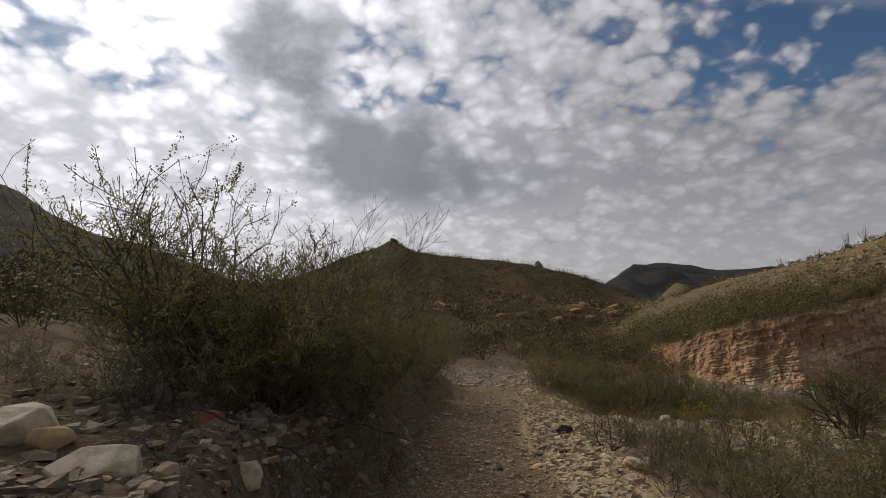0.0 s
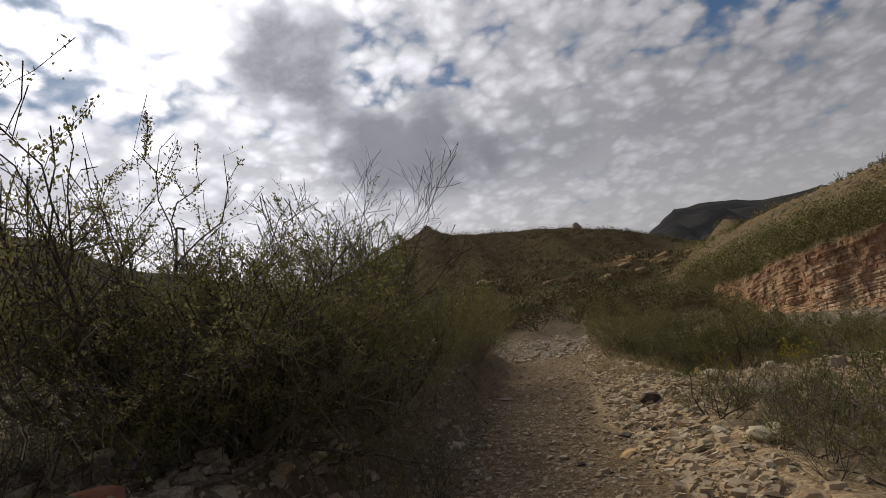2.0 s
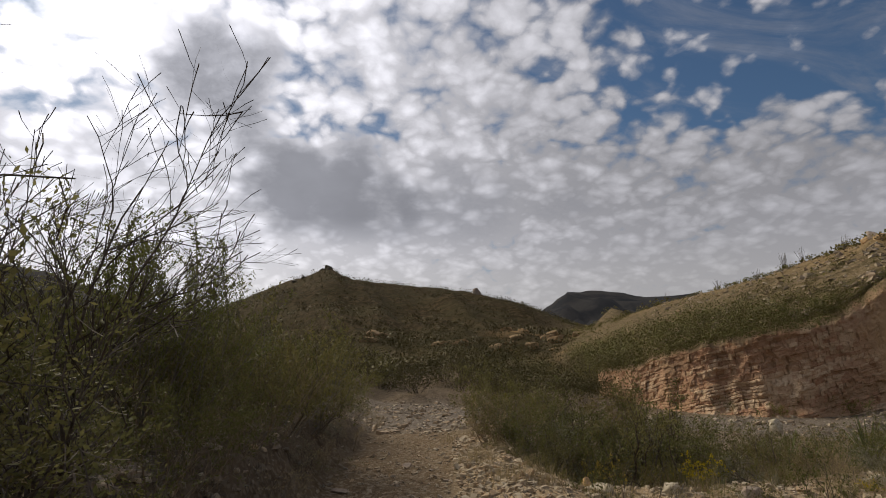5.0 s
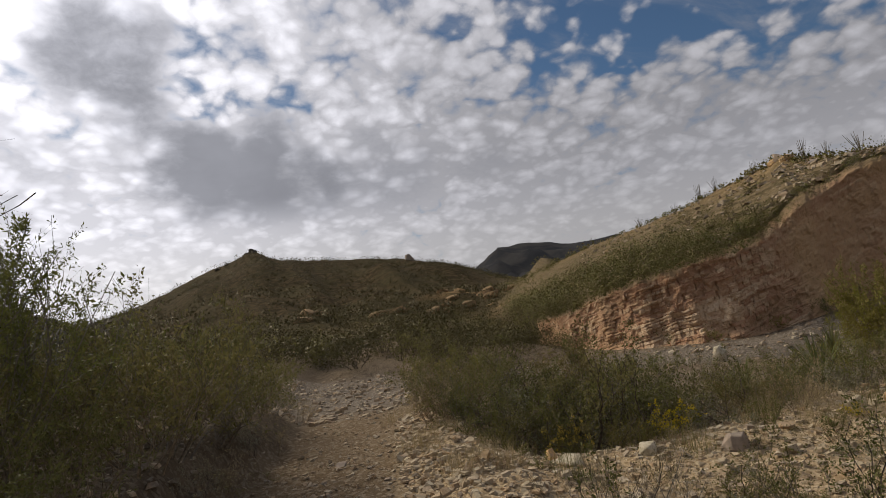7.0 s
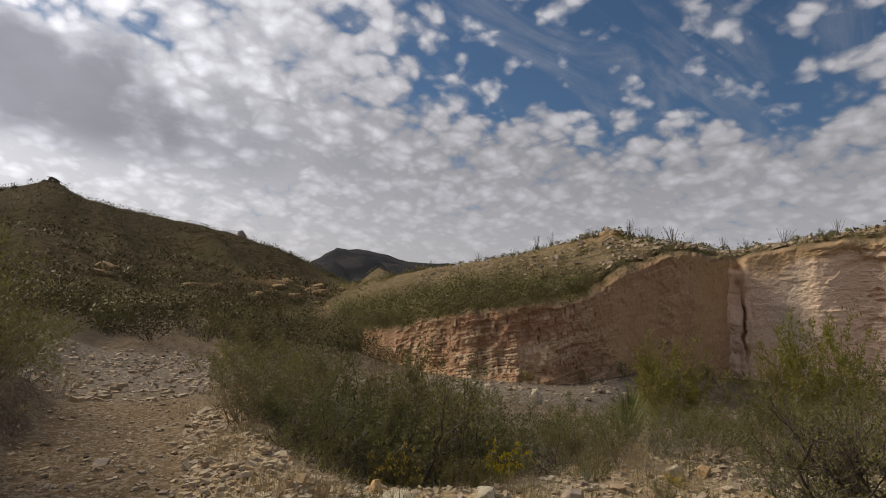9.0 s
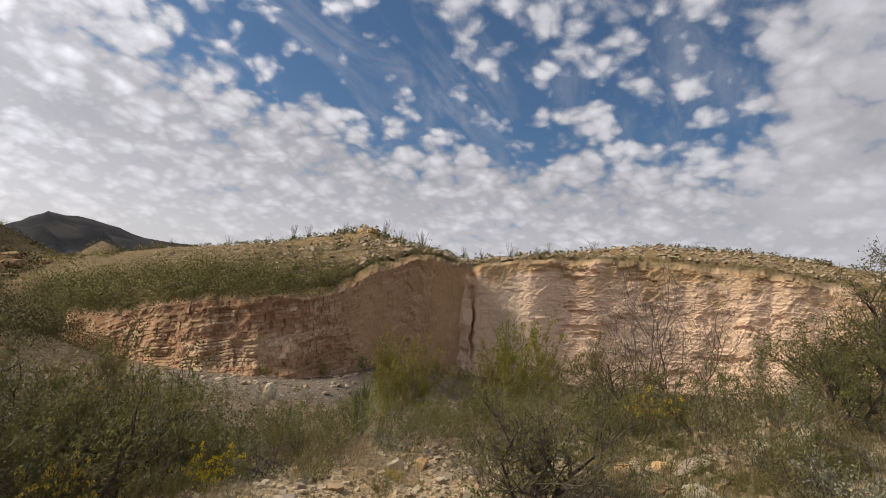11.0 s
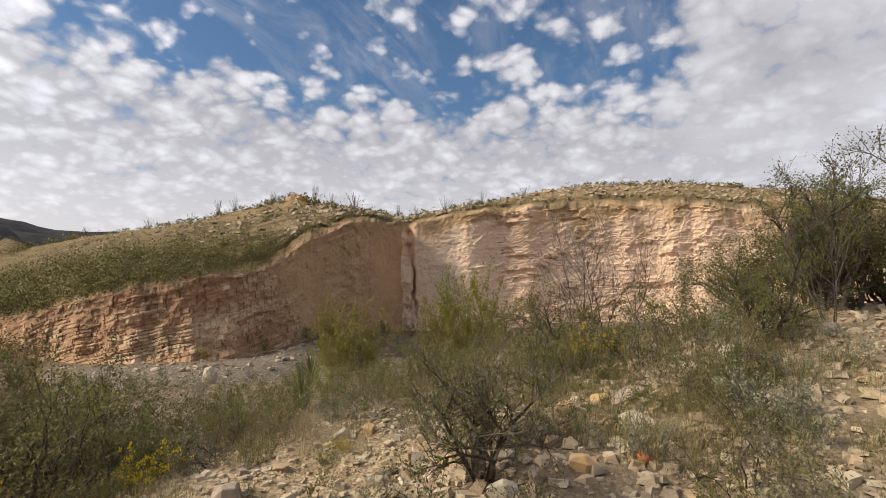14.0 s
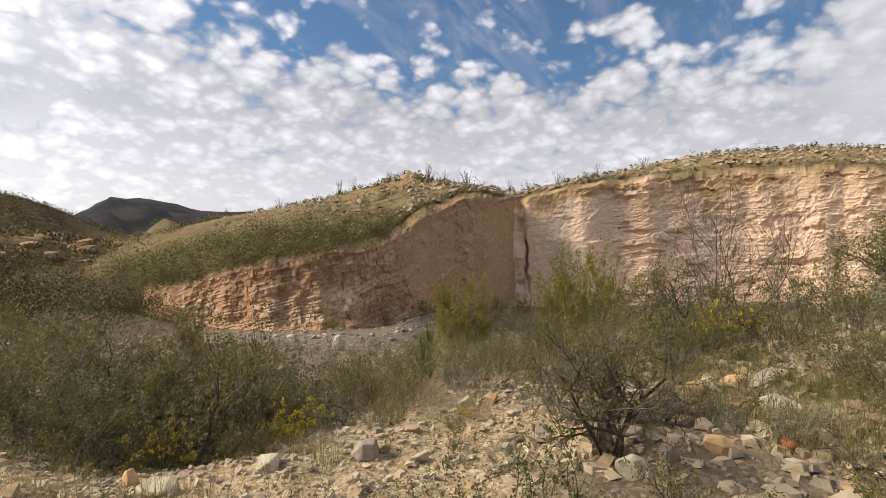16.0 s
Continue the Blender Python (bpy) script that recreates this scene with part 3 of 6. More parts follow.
# ---- cliffs ----
def cliff(name, az0, az1, cols, rows, style, mat, label):
    az = np.linspace(az0, az1, cols)
    foot = np.interp(az, HILL_AZ, FOOT_R)
    foot = foot + (0.5 if style == "red" else 0.25) * fractal(az * 0.35, az * 0, 2, 41) - 0.12
    lip = rise(np.interp(az, HILL_AZ, LIP_EL), np.interp(az, HILL_AZ, FOOT_R)) + 0.20 * fractal(az * 0.8, az * 0, 4, 43)
    px, py = EYE[0] + foot * np.sin(np.radians(az)), EYE[1] + foot * np.cos(np.radians(az))
    run = np.concatenate([[0], np.cumsum(np.hypot(np.diff(px), np.diff(py)))])
    v = np.linspace(0, 1, rows)
    A, V = np.meshgrid(az, v, indexing="ij")
    U = np.repeat(run[:, None], rows, 1)
    lo = -1.3
    Z = lo + (lip[:, None] - lo) * V
    H = lip[:, None] - lo
    if style == "red":
        soft = smooth(45.0, 48.5, A + 4 * (V - 0.5)) * smooth(0.10, 0.35, V + 0.2)
        S = Z - 0.23 * U + 0.30 * fractal(U * 0.30, Z * 0.4, 4, 51)
        thick = 0.125
    else:
        soft = (1 - smooth(62, 69, A)) * 0.7
        S = Z - 0.02 * U + 0.24 * fractal(U * 0.35, Z * 0.4, 4, 52)
        thick = 0.11
    at = S / thick + 0.9 * rough2(S * 1.7, S * 0, 53)
    layer = np.floor(at).astype(np.int64)
    within = at - layer
    amp = lattice(layer, layer * 0, layer * 0, 54)
    width = 0.14 + 0.5 * lattice(layer, layer * 0 + 7, layer * 0, 55)
    run_ = U / width + 9 * amp + 0.3 * fractal(U * 2, Z * 2, 2, 56)
    blk = np.floor(run_).astype(np.int64)
    rnd = lattice(layer, blk, layer * 0, 57)
    patch = smooth(0.25, 0.6, rough2(U * 0.45, Z * 0.6, 58))
    if style == "red":
        # thin beds broken by upright joints into steps and ribs
        patch = smooth(0.30, 0.62, rough2(U * 0.9, Z * 1.3, 58))
        seam = (within < 0.28) * patch * (amp > 0.35)
        joint = (run_ - blk < 0.10) * (rnd > 0.5)
        course = np.floor(S / 0.30 + 0.8 * rough2(U * 0.5, S * 0, 92)).astype(np.int64)
        rib = U * (1.6 + 1.6 * lattice(course, course * 0, course * 0, 95)) + 0.45 * S + 7 * lattice(course, course * 0 + 1, course * 0, 96) + 0.3 * fractal(U * 1.5, Z * 1.5, 3, 91)
        rib_i = np.floor(rib).astype(np.int64)
        chunk = lattice(rib_i, course, rib_i * 0, 93)
        split = (rib - rib_i < 0.09) * (lattice(rib_i, course, rib_i * 0, 94) > 0.55)
        ledge = 0.05 * amp + 0.10 * rnd * (0.35 + 0.65 * patch) - 0.045 * seam - 0.04 * joint + 0.10 * chunk - 0.045 * split
        groove = 0.10 * fractal(U * 2.2, Z * 0.5, 3, 61)
        big = 0.26 * fractal(U * 0.22, Z * 0.35, 4, 62) + 0.10 * fractal(U * 1.3, S * 1.6, 3, 76)
    else:
        ledgy = 0.35 + 0.65 * smooth(63, 70, A)
        slab = fractal(U * 0.75, S * 1.9, 4, 59)
        hole = fractal(U * 0.55 + 7, S * 2.3, 4, 70)
        seam = (within < 0.3) * (amp > 0.45) * patch
        joint = 0 * seam
        ledge = 0.02 * amp + 0.03 * rnd - 0.03 * seam * ledgy + 0.045 * (slab > 0.30) * ledgy + 0.035 * (fractal(U * 1.7 + 3, S * 4.4, 3, 77) > 0.30) * ledgy - 0.14 * smooth(0.40, 0.45, hole) * ledgy
        # buttresses and shallow hollows that break up the wall
        ledge = ledge + 0.07 * smooth(-0.04, 0.06, fractal(U * 0.45, Z * 0.5, 4, 81)) * smooth(60, 63, A) - 0.06 * smooth(0.16, 0.22, fractal(U * 0.6 + 20, S * 0.8, 4, 82)) * ledgy
        groove = (0.02 + 0.05 * (1 - ledgy)) * fractal(U * 1.6, Z * 0.35, 4, 60) + 0.02 * fractal(U * 2.6, Z * 0.9, 3, 61)
        big = 0.10 * fractal(U * 0.16, Z * 0.30, 3, 62)
    outw = (1 - 0.80 * soft) * ledge + (0.55 + 0.25 * soft) * groove + big + (0.08 if style == "red" else 0.03) * fractal(U * 2.5, Z * 2.5, 3, 63) + (0.06 if style == "red" else 0.025) * fractal(U * 7, Z * 7, 2, 66)
    lean = 0.35 + 0.55 * (1 - V) ** 1.6
    if style == "red":
        outw = outw + 0.5 * (1 - smooth(0, 0.3, V)) * (1 - soft) - 1.2 * smooth(57.3, 58.6, A + 0.3 * fractal(Z * 0.7, Z * 0, 3, 84))
    else:
        # the tall dark crack and the gully beside it
        outw = outw - 0.9 * (1 - smooth(57.3, 59.3, A + 0.8 * fractal(Z * 1.3, Z * 0 + A * 0.4, 4, 83)))
        crack = np.exp(-(((A - 59.3 + 0.9 * (V - 0.5) - 0.28 * fractal(Z * 2.2, Z * 0, 4, 79)) / (0.07 + 0.16 * rough2(Z * 3.1, Z * 0 + 5, 85))) ** 2)) * smooth(0.16, 0.42, V) * (1 - smooth(0.60, 0.78, V))
        outw = outw - 0.65 * crack - 0.5 * np.exp(-(((A - 58.7) / 0.45) ** 2)) * smooth(0.5, 0.8, V)
    outw = outw * (1 - 0.35 * smooth(0.96, 1.0, V)) * smooth(-0.02, 0.05, V + 0.02)
    R = foot[:, None] - outw - lean + 0.75
    over = smooth(0.0, 1.0, (V - 0.962) / 0.038)
    R = R + over ** 1.6 * (foot[:, None] + 2.3 - R)
    Z = Z + 0.02 * fractal(U * 5, V * 30, 2, 64)
    base_r, ridge_r = np.interp(az, HILL_AZ, FOOT_R), np.interp(az, HILL_AZ, RIDGE_R)
    crown_z = lip + (rise(np.interp(az, HILL_AZ, RIDGE_EL), ridge_r) - lip) * (1.5 / (ridge_r - base_r - 0.5)) ** 0.85 - 0.12
    Z = Z + over ** 1.3 * (np.maximum(crown_z, lip)[:, None] - Z)
    X, Y = EYE[0] + R * np.sin(np.radians(A)), EYE[1] + R * np.cos(np.radians(A))
    ok = np.arange(cols - 1)[:, None] * rows
    jj = np.arange(rows - 1)[None, :]
    quads = np.stack([ok + jj, ok + rows + jj, ok + rows + jj + 1, ok + jj + 1], -1).reshape(-1, 4)
    bed = lattice(layer // 3, layer * 0 + 3, layer * 0, 65) * 0.45 + 0.3 * amp + 0.25 * rough2(U * 0.5, Z * 0.8, 75)
    bed = np.where((seam > 0.3) | (joint > 0), bed * 0.6, bed)
    if style == "red":
        streak = soft * (0.58 + 0.25 * rough2(U * 0.7, Z * 0.15, 67) - 0.30 * np.exp(-((A - 53.4) / 1.7) ** 2) * (1 - smooth(0.55, 0.8, V))) * (1 - 0.9 * smooth(0.8, 0.93, V)) + 0.35 * (1 - smooth(0.3, 0.6, rough2(U * 0.8, Z * 0.2, 68)))
        bed = bed + 0.4 * np.exp(-((S + 2.5) / 0.55) ** 2) * smooth(30, 34, A) * (1 - smooth(41, 45, A))
        cap = 0.75 * smooth(0.72, 0.97, V + 0.15 * fractal(U * 0.9, Z * 0.9, 3, 78)) * smooth(50.5, 54, A)
    else:
        wob = U + 0.5 * fractal(U * 0.7, Z * 0.5, 4, 71)
        streak = (0.85 * np.exp(-((A - 63.3 + 0.5 * fractal(Z * 0.7, U * 0.3, 3, 72)) / 1.5) ** 2) + 0.4 * smooth(0.05, 0.6, fractal(wob * 0.5, Z * 0.12, 4, 69))) * (1 - smooth(0.75, 0.95, V + 0.1 * fractal(U, U * 0, 3, 73)))
        cap = 0.85 * smooth(0.74, 0.97, V + 0.22 * fractal(U * 0.6, Z * 0.8, 4, 74))
    crest = 0.8 * smooth(0.955, 0.984, V + 0.02 * fractal(U * 1.2, U * 0, 3, 80))
    me = mesh_of(name, np.stack([X, Y, Z], -1).reshape(-1, 3), quads, mat, False,
                 {"bed": np.clip(bed, 0, 1).ravel(), "block": rnd.ravel(), "streak": np.clip(streak, 0, 1).ravel(), "cap": np.clip(cap, 0, 1).ravel(), "crest": crest.ravel()})
    return tagged(new(name, me), label, "cliff", kind="structure")


cliff_red = cliff("red_cliff", 21.5, 58.6, 600, 126, "red", M_REDCLIFF, "red-brown cliff of thin tilted rock beds above the wash")
cliff_pale = cliff("pale_cliff", 57.0, 108, 560, 124, "pale", M_PALECLIFF, "tall cream cliff of layered rock with a dark crack")

# ---- plants ----
def unit(v):
    return v / (np.linalg.norm(v) + 1e-9)


def grow(rng, start, way_, length, radius, level, plan, lines):
    """One branch as a bent line, with its side branches."""
    segs = plan["segs"][min(level, len(plan["segs"]) - 1)]
    pts, d, p = [start], unit(way_), np.array(start, float)
    for s in range(segs):
        d = unit(d + rng.normal(0, plan["wander"], 3) + np.array([0, 0, plan["up"] * (0.6 if level else 1.0)]))
        p = p + d * length / segs
        pts.append(p.copy())
    pts = np.array(pts)
    tip = plan["tip"]
    radii = np.linspace(radius, max(radius * 0.35, tip), segs + 1)
    lines.append((pts, radii, level))
    if level + 1 < plan["levels"]:
        for k in range(plan["kids"][level]):
            t = rng.uniform(0.25, 1.0) * segs
            i = min(int(t), segs - 1)
            q = pts[i] + (pts[i + 1] - pts[i]) * (t - i)
            axis = unit(pts[i + 1] - pts[i])
            side = unit(np.cross(axis, rng.normal(0, 1, 3)))
            a = rng.uniform(*plan["angle"])
            grow(rng, q, axis * math.cos(a) + side * math.sin(a), length * rng.uniform(*plan["ratio"]), radii[i] * 0.6, level + 1, plan, lines)


def tubes(lines, sides=3, ribbon=9):
    verts, faces = [], []
    for pts, radii, level in lines:
        n = len(pts)
        d = np.gradient(pts, axis=0)
        d /= np.linalg.norm(d, axis=1)[:, None] + 1e-9
        ref = np.array([0.31, 0.53, 0.79]) if abs(d[0][2]) > 0.8 else np.array([0.05, 0.1, 1.0])
        a = np.cross(d, ref)
        a /= np.linalg.norm(a, axis=1)[:, None] + 1e-9
        b = np.cross(d, a)
        base = len(verts)
        if level >= ribbon:
            verts.extend((pts - a * radii[:, None]).tolist() + (pts + a * radii[:, None]).tolist())
            faces.extend([[base + i, base + i + 1, base + n + i + 1, base + n + i] for i in range(n - 1)])
            continue
        for s in range(sides):
            ang = 2 * math.pi * s / sides
            verts.extend((pts + (a * math.cos(ang) + b * math.sin(ang)) * radii[:, None]).tolist())
        for s in range(sides):
            u, v = base + s * n, base + ((s + 1) % sides) * n
            faces.extend([[u + i, u + i + 1, v + i + 1, v + i] for i in range(n - 1)])
    return verts, faces


def leaf_quads(rng, centres, ways_, length, width):
    """Rhombic leaves, one quad each."""
    n = len(centres)
    side = np.cross(ways_, rng.normal(0, 1, (n, 3)))
    side /= np.linalg.norm(side, axis=1)[:, None] + 1e-9
    L = (length * rng.uniform(0.6, 1.4, n))[:, None]
    W = (width * rng.uniform(0.7, 1.3, n))[:, None]
    v = np.stack([centres, centres + ways_ * L * 0.5 + side * W * 0.5, centres + ways_ * L, centres + ways_ * L * 0.5 - side * W * 0.5], 1)
    f = np.arange(n * 4).reshape(-1, 4)
    return v.reshape(-1, 3), f


def plant(seed, plan):
    """Meshes of the branches and the leaves of one bush, root at the origin."""
    rng = np.random.default_rng(seed)
    lines = []
    for s in range(plan["stems"]):
        a = rng.uniform(0, 2 * math.pi)
        lean = plan["lean"] * math.sqrt(rng.uniform(0.02, 1))
        d = np.array([math.cos(a) * math.sin(lean), math.sin(a) * math.sin(lean), math.cos(lean)])
        start = np.array([math.cos(a), math.sin(a), 0]) * plan["crown"] * rng.uniform(0, 1) + np.array([0, 0, -0.04])
        grow(rng, start, d, plan["height"] * rng.uniform(0.6, 1.05) * (1.0 if lean < 0.6 else 0.85), plan["thick"] * rng.uniform(0.6, 1.1), 0, plan, lines)
    leaves = None
    if plan["leaves"]:
        twigs = [l for l in lines if l[2] >= plan["leaf_level"]]
        seg_a = np.concatenate([l[0][:-1] for l in twigs])
        seg_b = np.concatenate([l[0][1:] for l in twigs])
        heft = np.concatenate([np.full(len(l[0]) - 1, h) for l, h in zip(twigs, rng.gamma(0.7, 1.0, len(twigs)) + 0.05)])
        heft *= np.linalg.norm(seg_b - seg_a, axis=1) * (0.35 + np.clip((seg_a[:, 2] + seg_b[:, 2]) / plan["height"], 0, 1.3))
        pick = rng.choice(len(seg_a), plan["leaves"], p=heft / heft.sum())
        t = rng.uniform(0, 1, (plan["leaves"], 1))
        c = seg_a[pick] * (1 - t) + seg_b[pick] * t + rng.normal(0, plan["fuzz"], (plan["leaves"], 3))
        c[:, 2] = np.maximum(c[:, 2], 0.01)
        d = rng.normal(0, 1, (plan["leaves"], 3)) + 0.35 * (seg_b - seg_a)[pick] / (np.linalg.norm((seg_b - seg_a)[pick], axis=1)[:, None] + 1e-9) + np.array([0, 0, 0.3])
        d /= np.linalg.norm(d, axis=1)[:, None]
        leaves = leaf_quads(rng, c, d, plan["leaf"][0], plan["leaf"][1])
    return lines, leaves


THORN = dict(thin=2, stems=9, lean=0.95, crown=0.16, height=1.0, thick=0.014, segs=[7, 4, 2], wander=0.27, up=0.05, levels=3, kids=[9, 7], angle=(0.5, 1.2), ratio=(0.3, 0.55), tip=0.0016, leaves=6400, leaf_level=1, leaf=(0.0175, 0.0083), fuzz=0.018)
TREE = dict(thin=3, stems=5, lean=0.75, crown=0.08, height=1.55, thick=0.030, segs=[7, 5, 3, 2], wander=0.19, up=0.06, levels=4, kids=[7, 5, 3], angle=(0.45, 1.1), ratio=(0.35, 0.6), tip=0.0022, leaves=4300, leaf_level=2, leaf=(0.038, 0.018), fuzz=0.04)
SNAG = dict(TREE, stems=6, lean=1.1, height=1.0, thick=0.030, leaves=3800, kids=[7, 6, 4], leaf=(0.024, 0.011), tip=0.0016, fuzz=0.014)
MESQUITE = dict(TREE, stems=6, lean=1.0, height=1.45, thick=0.050, kids=[8, 6, 4], leaves=9000, leaf=(0.033, 0.0145), fuzz=0.035)
FEATHER = dict(thin=1, stems=18, lean=0.95, crown=0.22, height=1.0, thick=0.007, segs=[5, 3, 2], wander=0.13, up=0.08, levels=3, kids=[5, 3], angle=(0.35, 0.9), ratio=(0.3, 0.55), tip=0.0014, leaves=3300, leaf_level=1, leaf=(0.034, 0.012), fuzz=0.02)
BROOM = dict(thin=1, stems=12, lean=1.1, crown=0.16, height=0.92, thick=0.009, segs=[5, 3, 2], wander=0.16, up=0.07, levels=3, kids=[6, 4], angle=(0.4, 1.0), ratio=(0.35, 0.58), tip=0.0014, leaves=1650, leaf_level=1, leaf=(0.034, 0.016), fuzz=0.022)
SAGE = dict(thin=1, stems=22, lean=1.1, crown=0.10, height=0.46, thick=0.004, segs=[4, 2], wander=0.14, up=0.10, levels=2, kids=[4], angle=(0.3, 0.9), ratio=(0.35, 0.6), tip=0.0012, leaves=1000, leaf_level=0, leaf=(0.026, 0.014), fuzz=0.016)
LOW = dict(thin=1, stems=20, lean=1.05, crown=0.10, height=0.42, thick=0.004, segs=[4, 2], wander=0.12, up=0.12, levels=2, kids=[4], angle=(0.3, 0.9), ratio=(0.35, 0.6), tip=0.0012, leaves=950, leaf_level=0, leaf=(0.030, 0.012), fuzz=0.016)
BARE = dict(thin=3, stems=4, lean=0.5, crown=0.06, height=1.55, thick=0.012, segs=[8, 6, 4, 3], wander=0.13, up=0.06, levels=4, kids=[7, 4, 3], angle=(0.4, 0.95), ratio=(0.35, 0.62), tip=0.0024, leaves=0, leaf_level=9, leaf=(0.02, 0.01), fuzz=0.01)
FAR = dict(thin=1, stems=9, lean=0.9, crown=0.2, height=1.2, thick=0.012, segs=[4, 2], wander=0.18, up=0.06, levels=2, kids=[5], angle=(0.4, 1.0), ratio=(0.4, 0.6), tip=0.003, leaves=620, leaf_level=0, leaf=(0.088, 0.034), fuzz=0.09)
MID = dict(thin=1, stems=11, lean=1.2, crown=0.2, height=0.95, thick=0.011, segs=[4, 3, 2], wander=0.17, up=0.09, levels=3, kids=[5, 3], angle=(0.4, 1.0), ratio=(0.38, 0.62), tip=0.003, leaves=1500, leaf_level=1, leaf=(0.050, 0.022), fuzz=0.035)
MIDFEATHER = dict(FEATHER, stems=12, kids=[4, 2], height=1.05, leaves=1700, leaf=(0.047, 0.018), fuzz=0.03, tip=0.002)

KINDS = {}


def kind_of(name, seed, plan, leaf_mat, bark_mat, flowers=0):
    """Keeps the meshes of one bush; bushes of one kind share them."""
    lines, leaves = plant(seed, plan)
    v, f = tubes(lines, 3, min(plan["levels"] - 1, plan["thin"]) if leaves is not None else 3)
    made = [("trunk", mesh_of(name + "_trunk", v, f, bark_mat))] if leaves is not None else []
    if leaves is not None:
        made.append(("crown", mesh_of(name + "_crown", leaves[0], leaves[1], leaf_mat)))
    else:
        cuts = [i for i, l in enumerate(lines) if l[2] == 0] + [len(lines)]
        for a, b in zip(cuts[:-1], cuts[1:]):
            made.append(("limb", mesh_of(name + "_limb", *tubes(lines[a:b], 3, 3), bark_mat)))
    if flowers:
        rng = np.random.default_rng(seed + 99)
        ends = np.array([l[0][-1] for l in lines if l[0][-1][2] > plan["height"] * 0.45])
        c = ends[rng.integers(0, len(ends), flowers)] + rng.normal(0, 0.015, (flowers, 3))
        fv, ff = leaf_quads(rng, c, unit(np.array([0, 0, 1.0])) + rng.normal(0, 0.3, (flowers, 3)), 0.020, 0.020)
        made.append(("blossom", mesh_of(name + "_blossom", fv, ff, L_FLOWER)))
    KINDS[name] = made


for i in range(3):
    kind_of(f"thorn{i}", 10 + i, THORN, L_THORN, B_DARK)
    kind_of(f"wisp{i}", 14 + i, dict(THORN, stems=7, lean=0.85, height=1.1, leaves=6800, leaf=(0.015, 0.0065), fuzz=0.008, kids=[9, 7], angle=(0.6, 1.3), ratio=(0.32, 0.58), up=0.02, wander=0.32, tip=0.0018), L_WISP, B_DARK)
    kind_of(f"scrub{i}", 17 + i, dict(THORN, leaves=1600, kids=[6, 4], lean=1.1, leaf=(0.032, 0.014), thin=1), (L_THORN, L_DEEP, L_OLIVE)[i], B_DARK)
    kind_of(f"broom{i}", 40 + i, BROOM, (L_OLIVE, L_DEEP, L_OLIVE)[i], B_GREY)
    kind_of(f"mid{i}", 90 + i, MID, (L_OLIVE, L_GREEN, L_OLIVE)[i], B_GREY)
    kind_of(f"far{i}", 80 + i, FAR, (L_DUSK, L_OLIVE, L_DUSK)[i], B_DARK)
for i in range(2):
    kind_of(f"tree{i}", 20 + i, TREE, L_OLIVE, B_DARK)
    kind_of(f"feather{i}", 30 + i, FEATHER, (L_OLIVE, L_DEEP)[i], B_TAN)
    kind_of(f"plume{i}", 95 + i, MIDFEATHER, (L_OLIVE, L_YELLOW)[i], B_TAN)
    kind_of(f"sage{i}", 50 + i, SAGE, L_SAGE, B_GREY)
    kind_of(f"bare{i}", 70 + i, BARE, None, B_DARK)
for i in range(2):
    kind_of(f"fine{i}", 84 + i, dict(FAR, leaves=980, leaf=(0.055, 0.019), fuzz=0.075), (L_DUSK, L_OLIVE)[i], B_DARK)
kind_of("snag", 24, SNAG, L_OLIVE, B_DARK)
kind_of("grown", 25, MESQUITE, L_GREEN, B_DARK)
kind_of("tamarisk", 36, dict(FEATHER, stems=26, leaves=5200, lean=1.0, leaf=(0.048, 0.016)), L_YELLOW, B_TAN)
kind_of("straw", 37, dict(FEATHER, stems=20, leaves=700, lean=0.9, kids=[4, 2], leaf=(0.05, 0.012)), L_STRAW, B_TAN)
kind_of("tall", 64, dict(FEATHER, levels=2, leaf_level=0, stems=15, lean=0.42, height=1.85, kids=[10], thick=0.009, segs=[7, 3], leaves=4800, leaf=(0.034, 0.011), fuzz=0.012, ratio=(0.12, 0.26)), L_GREEN, B_GREY)
kind_of("twiggy0", 62, dict(BROOM, leaves=850, kids=[5, 4]), L_OLIVE, B_TAN)
kind_of("twiggy1", 63, dict(BROOM, leaves=700, kids=[5, 4], lean=0.8), L_SAGE, B_DARK)
kind_of("yellow", 60, LOW, L_YELLOW, B_TAN, flowers=560)
kind_of("dead", 65, dict(BROOM, stems=13, lean=1.25, kids=[5, 4], leaves=260, leaf=(0.03, 0.012)), L_STRAW, B_GREY)
kind_of("low", 61, LOW, L_GREEN, B_TAN)

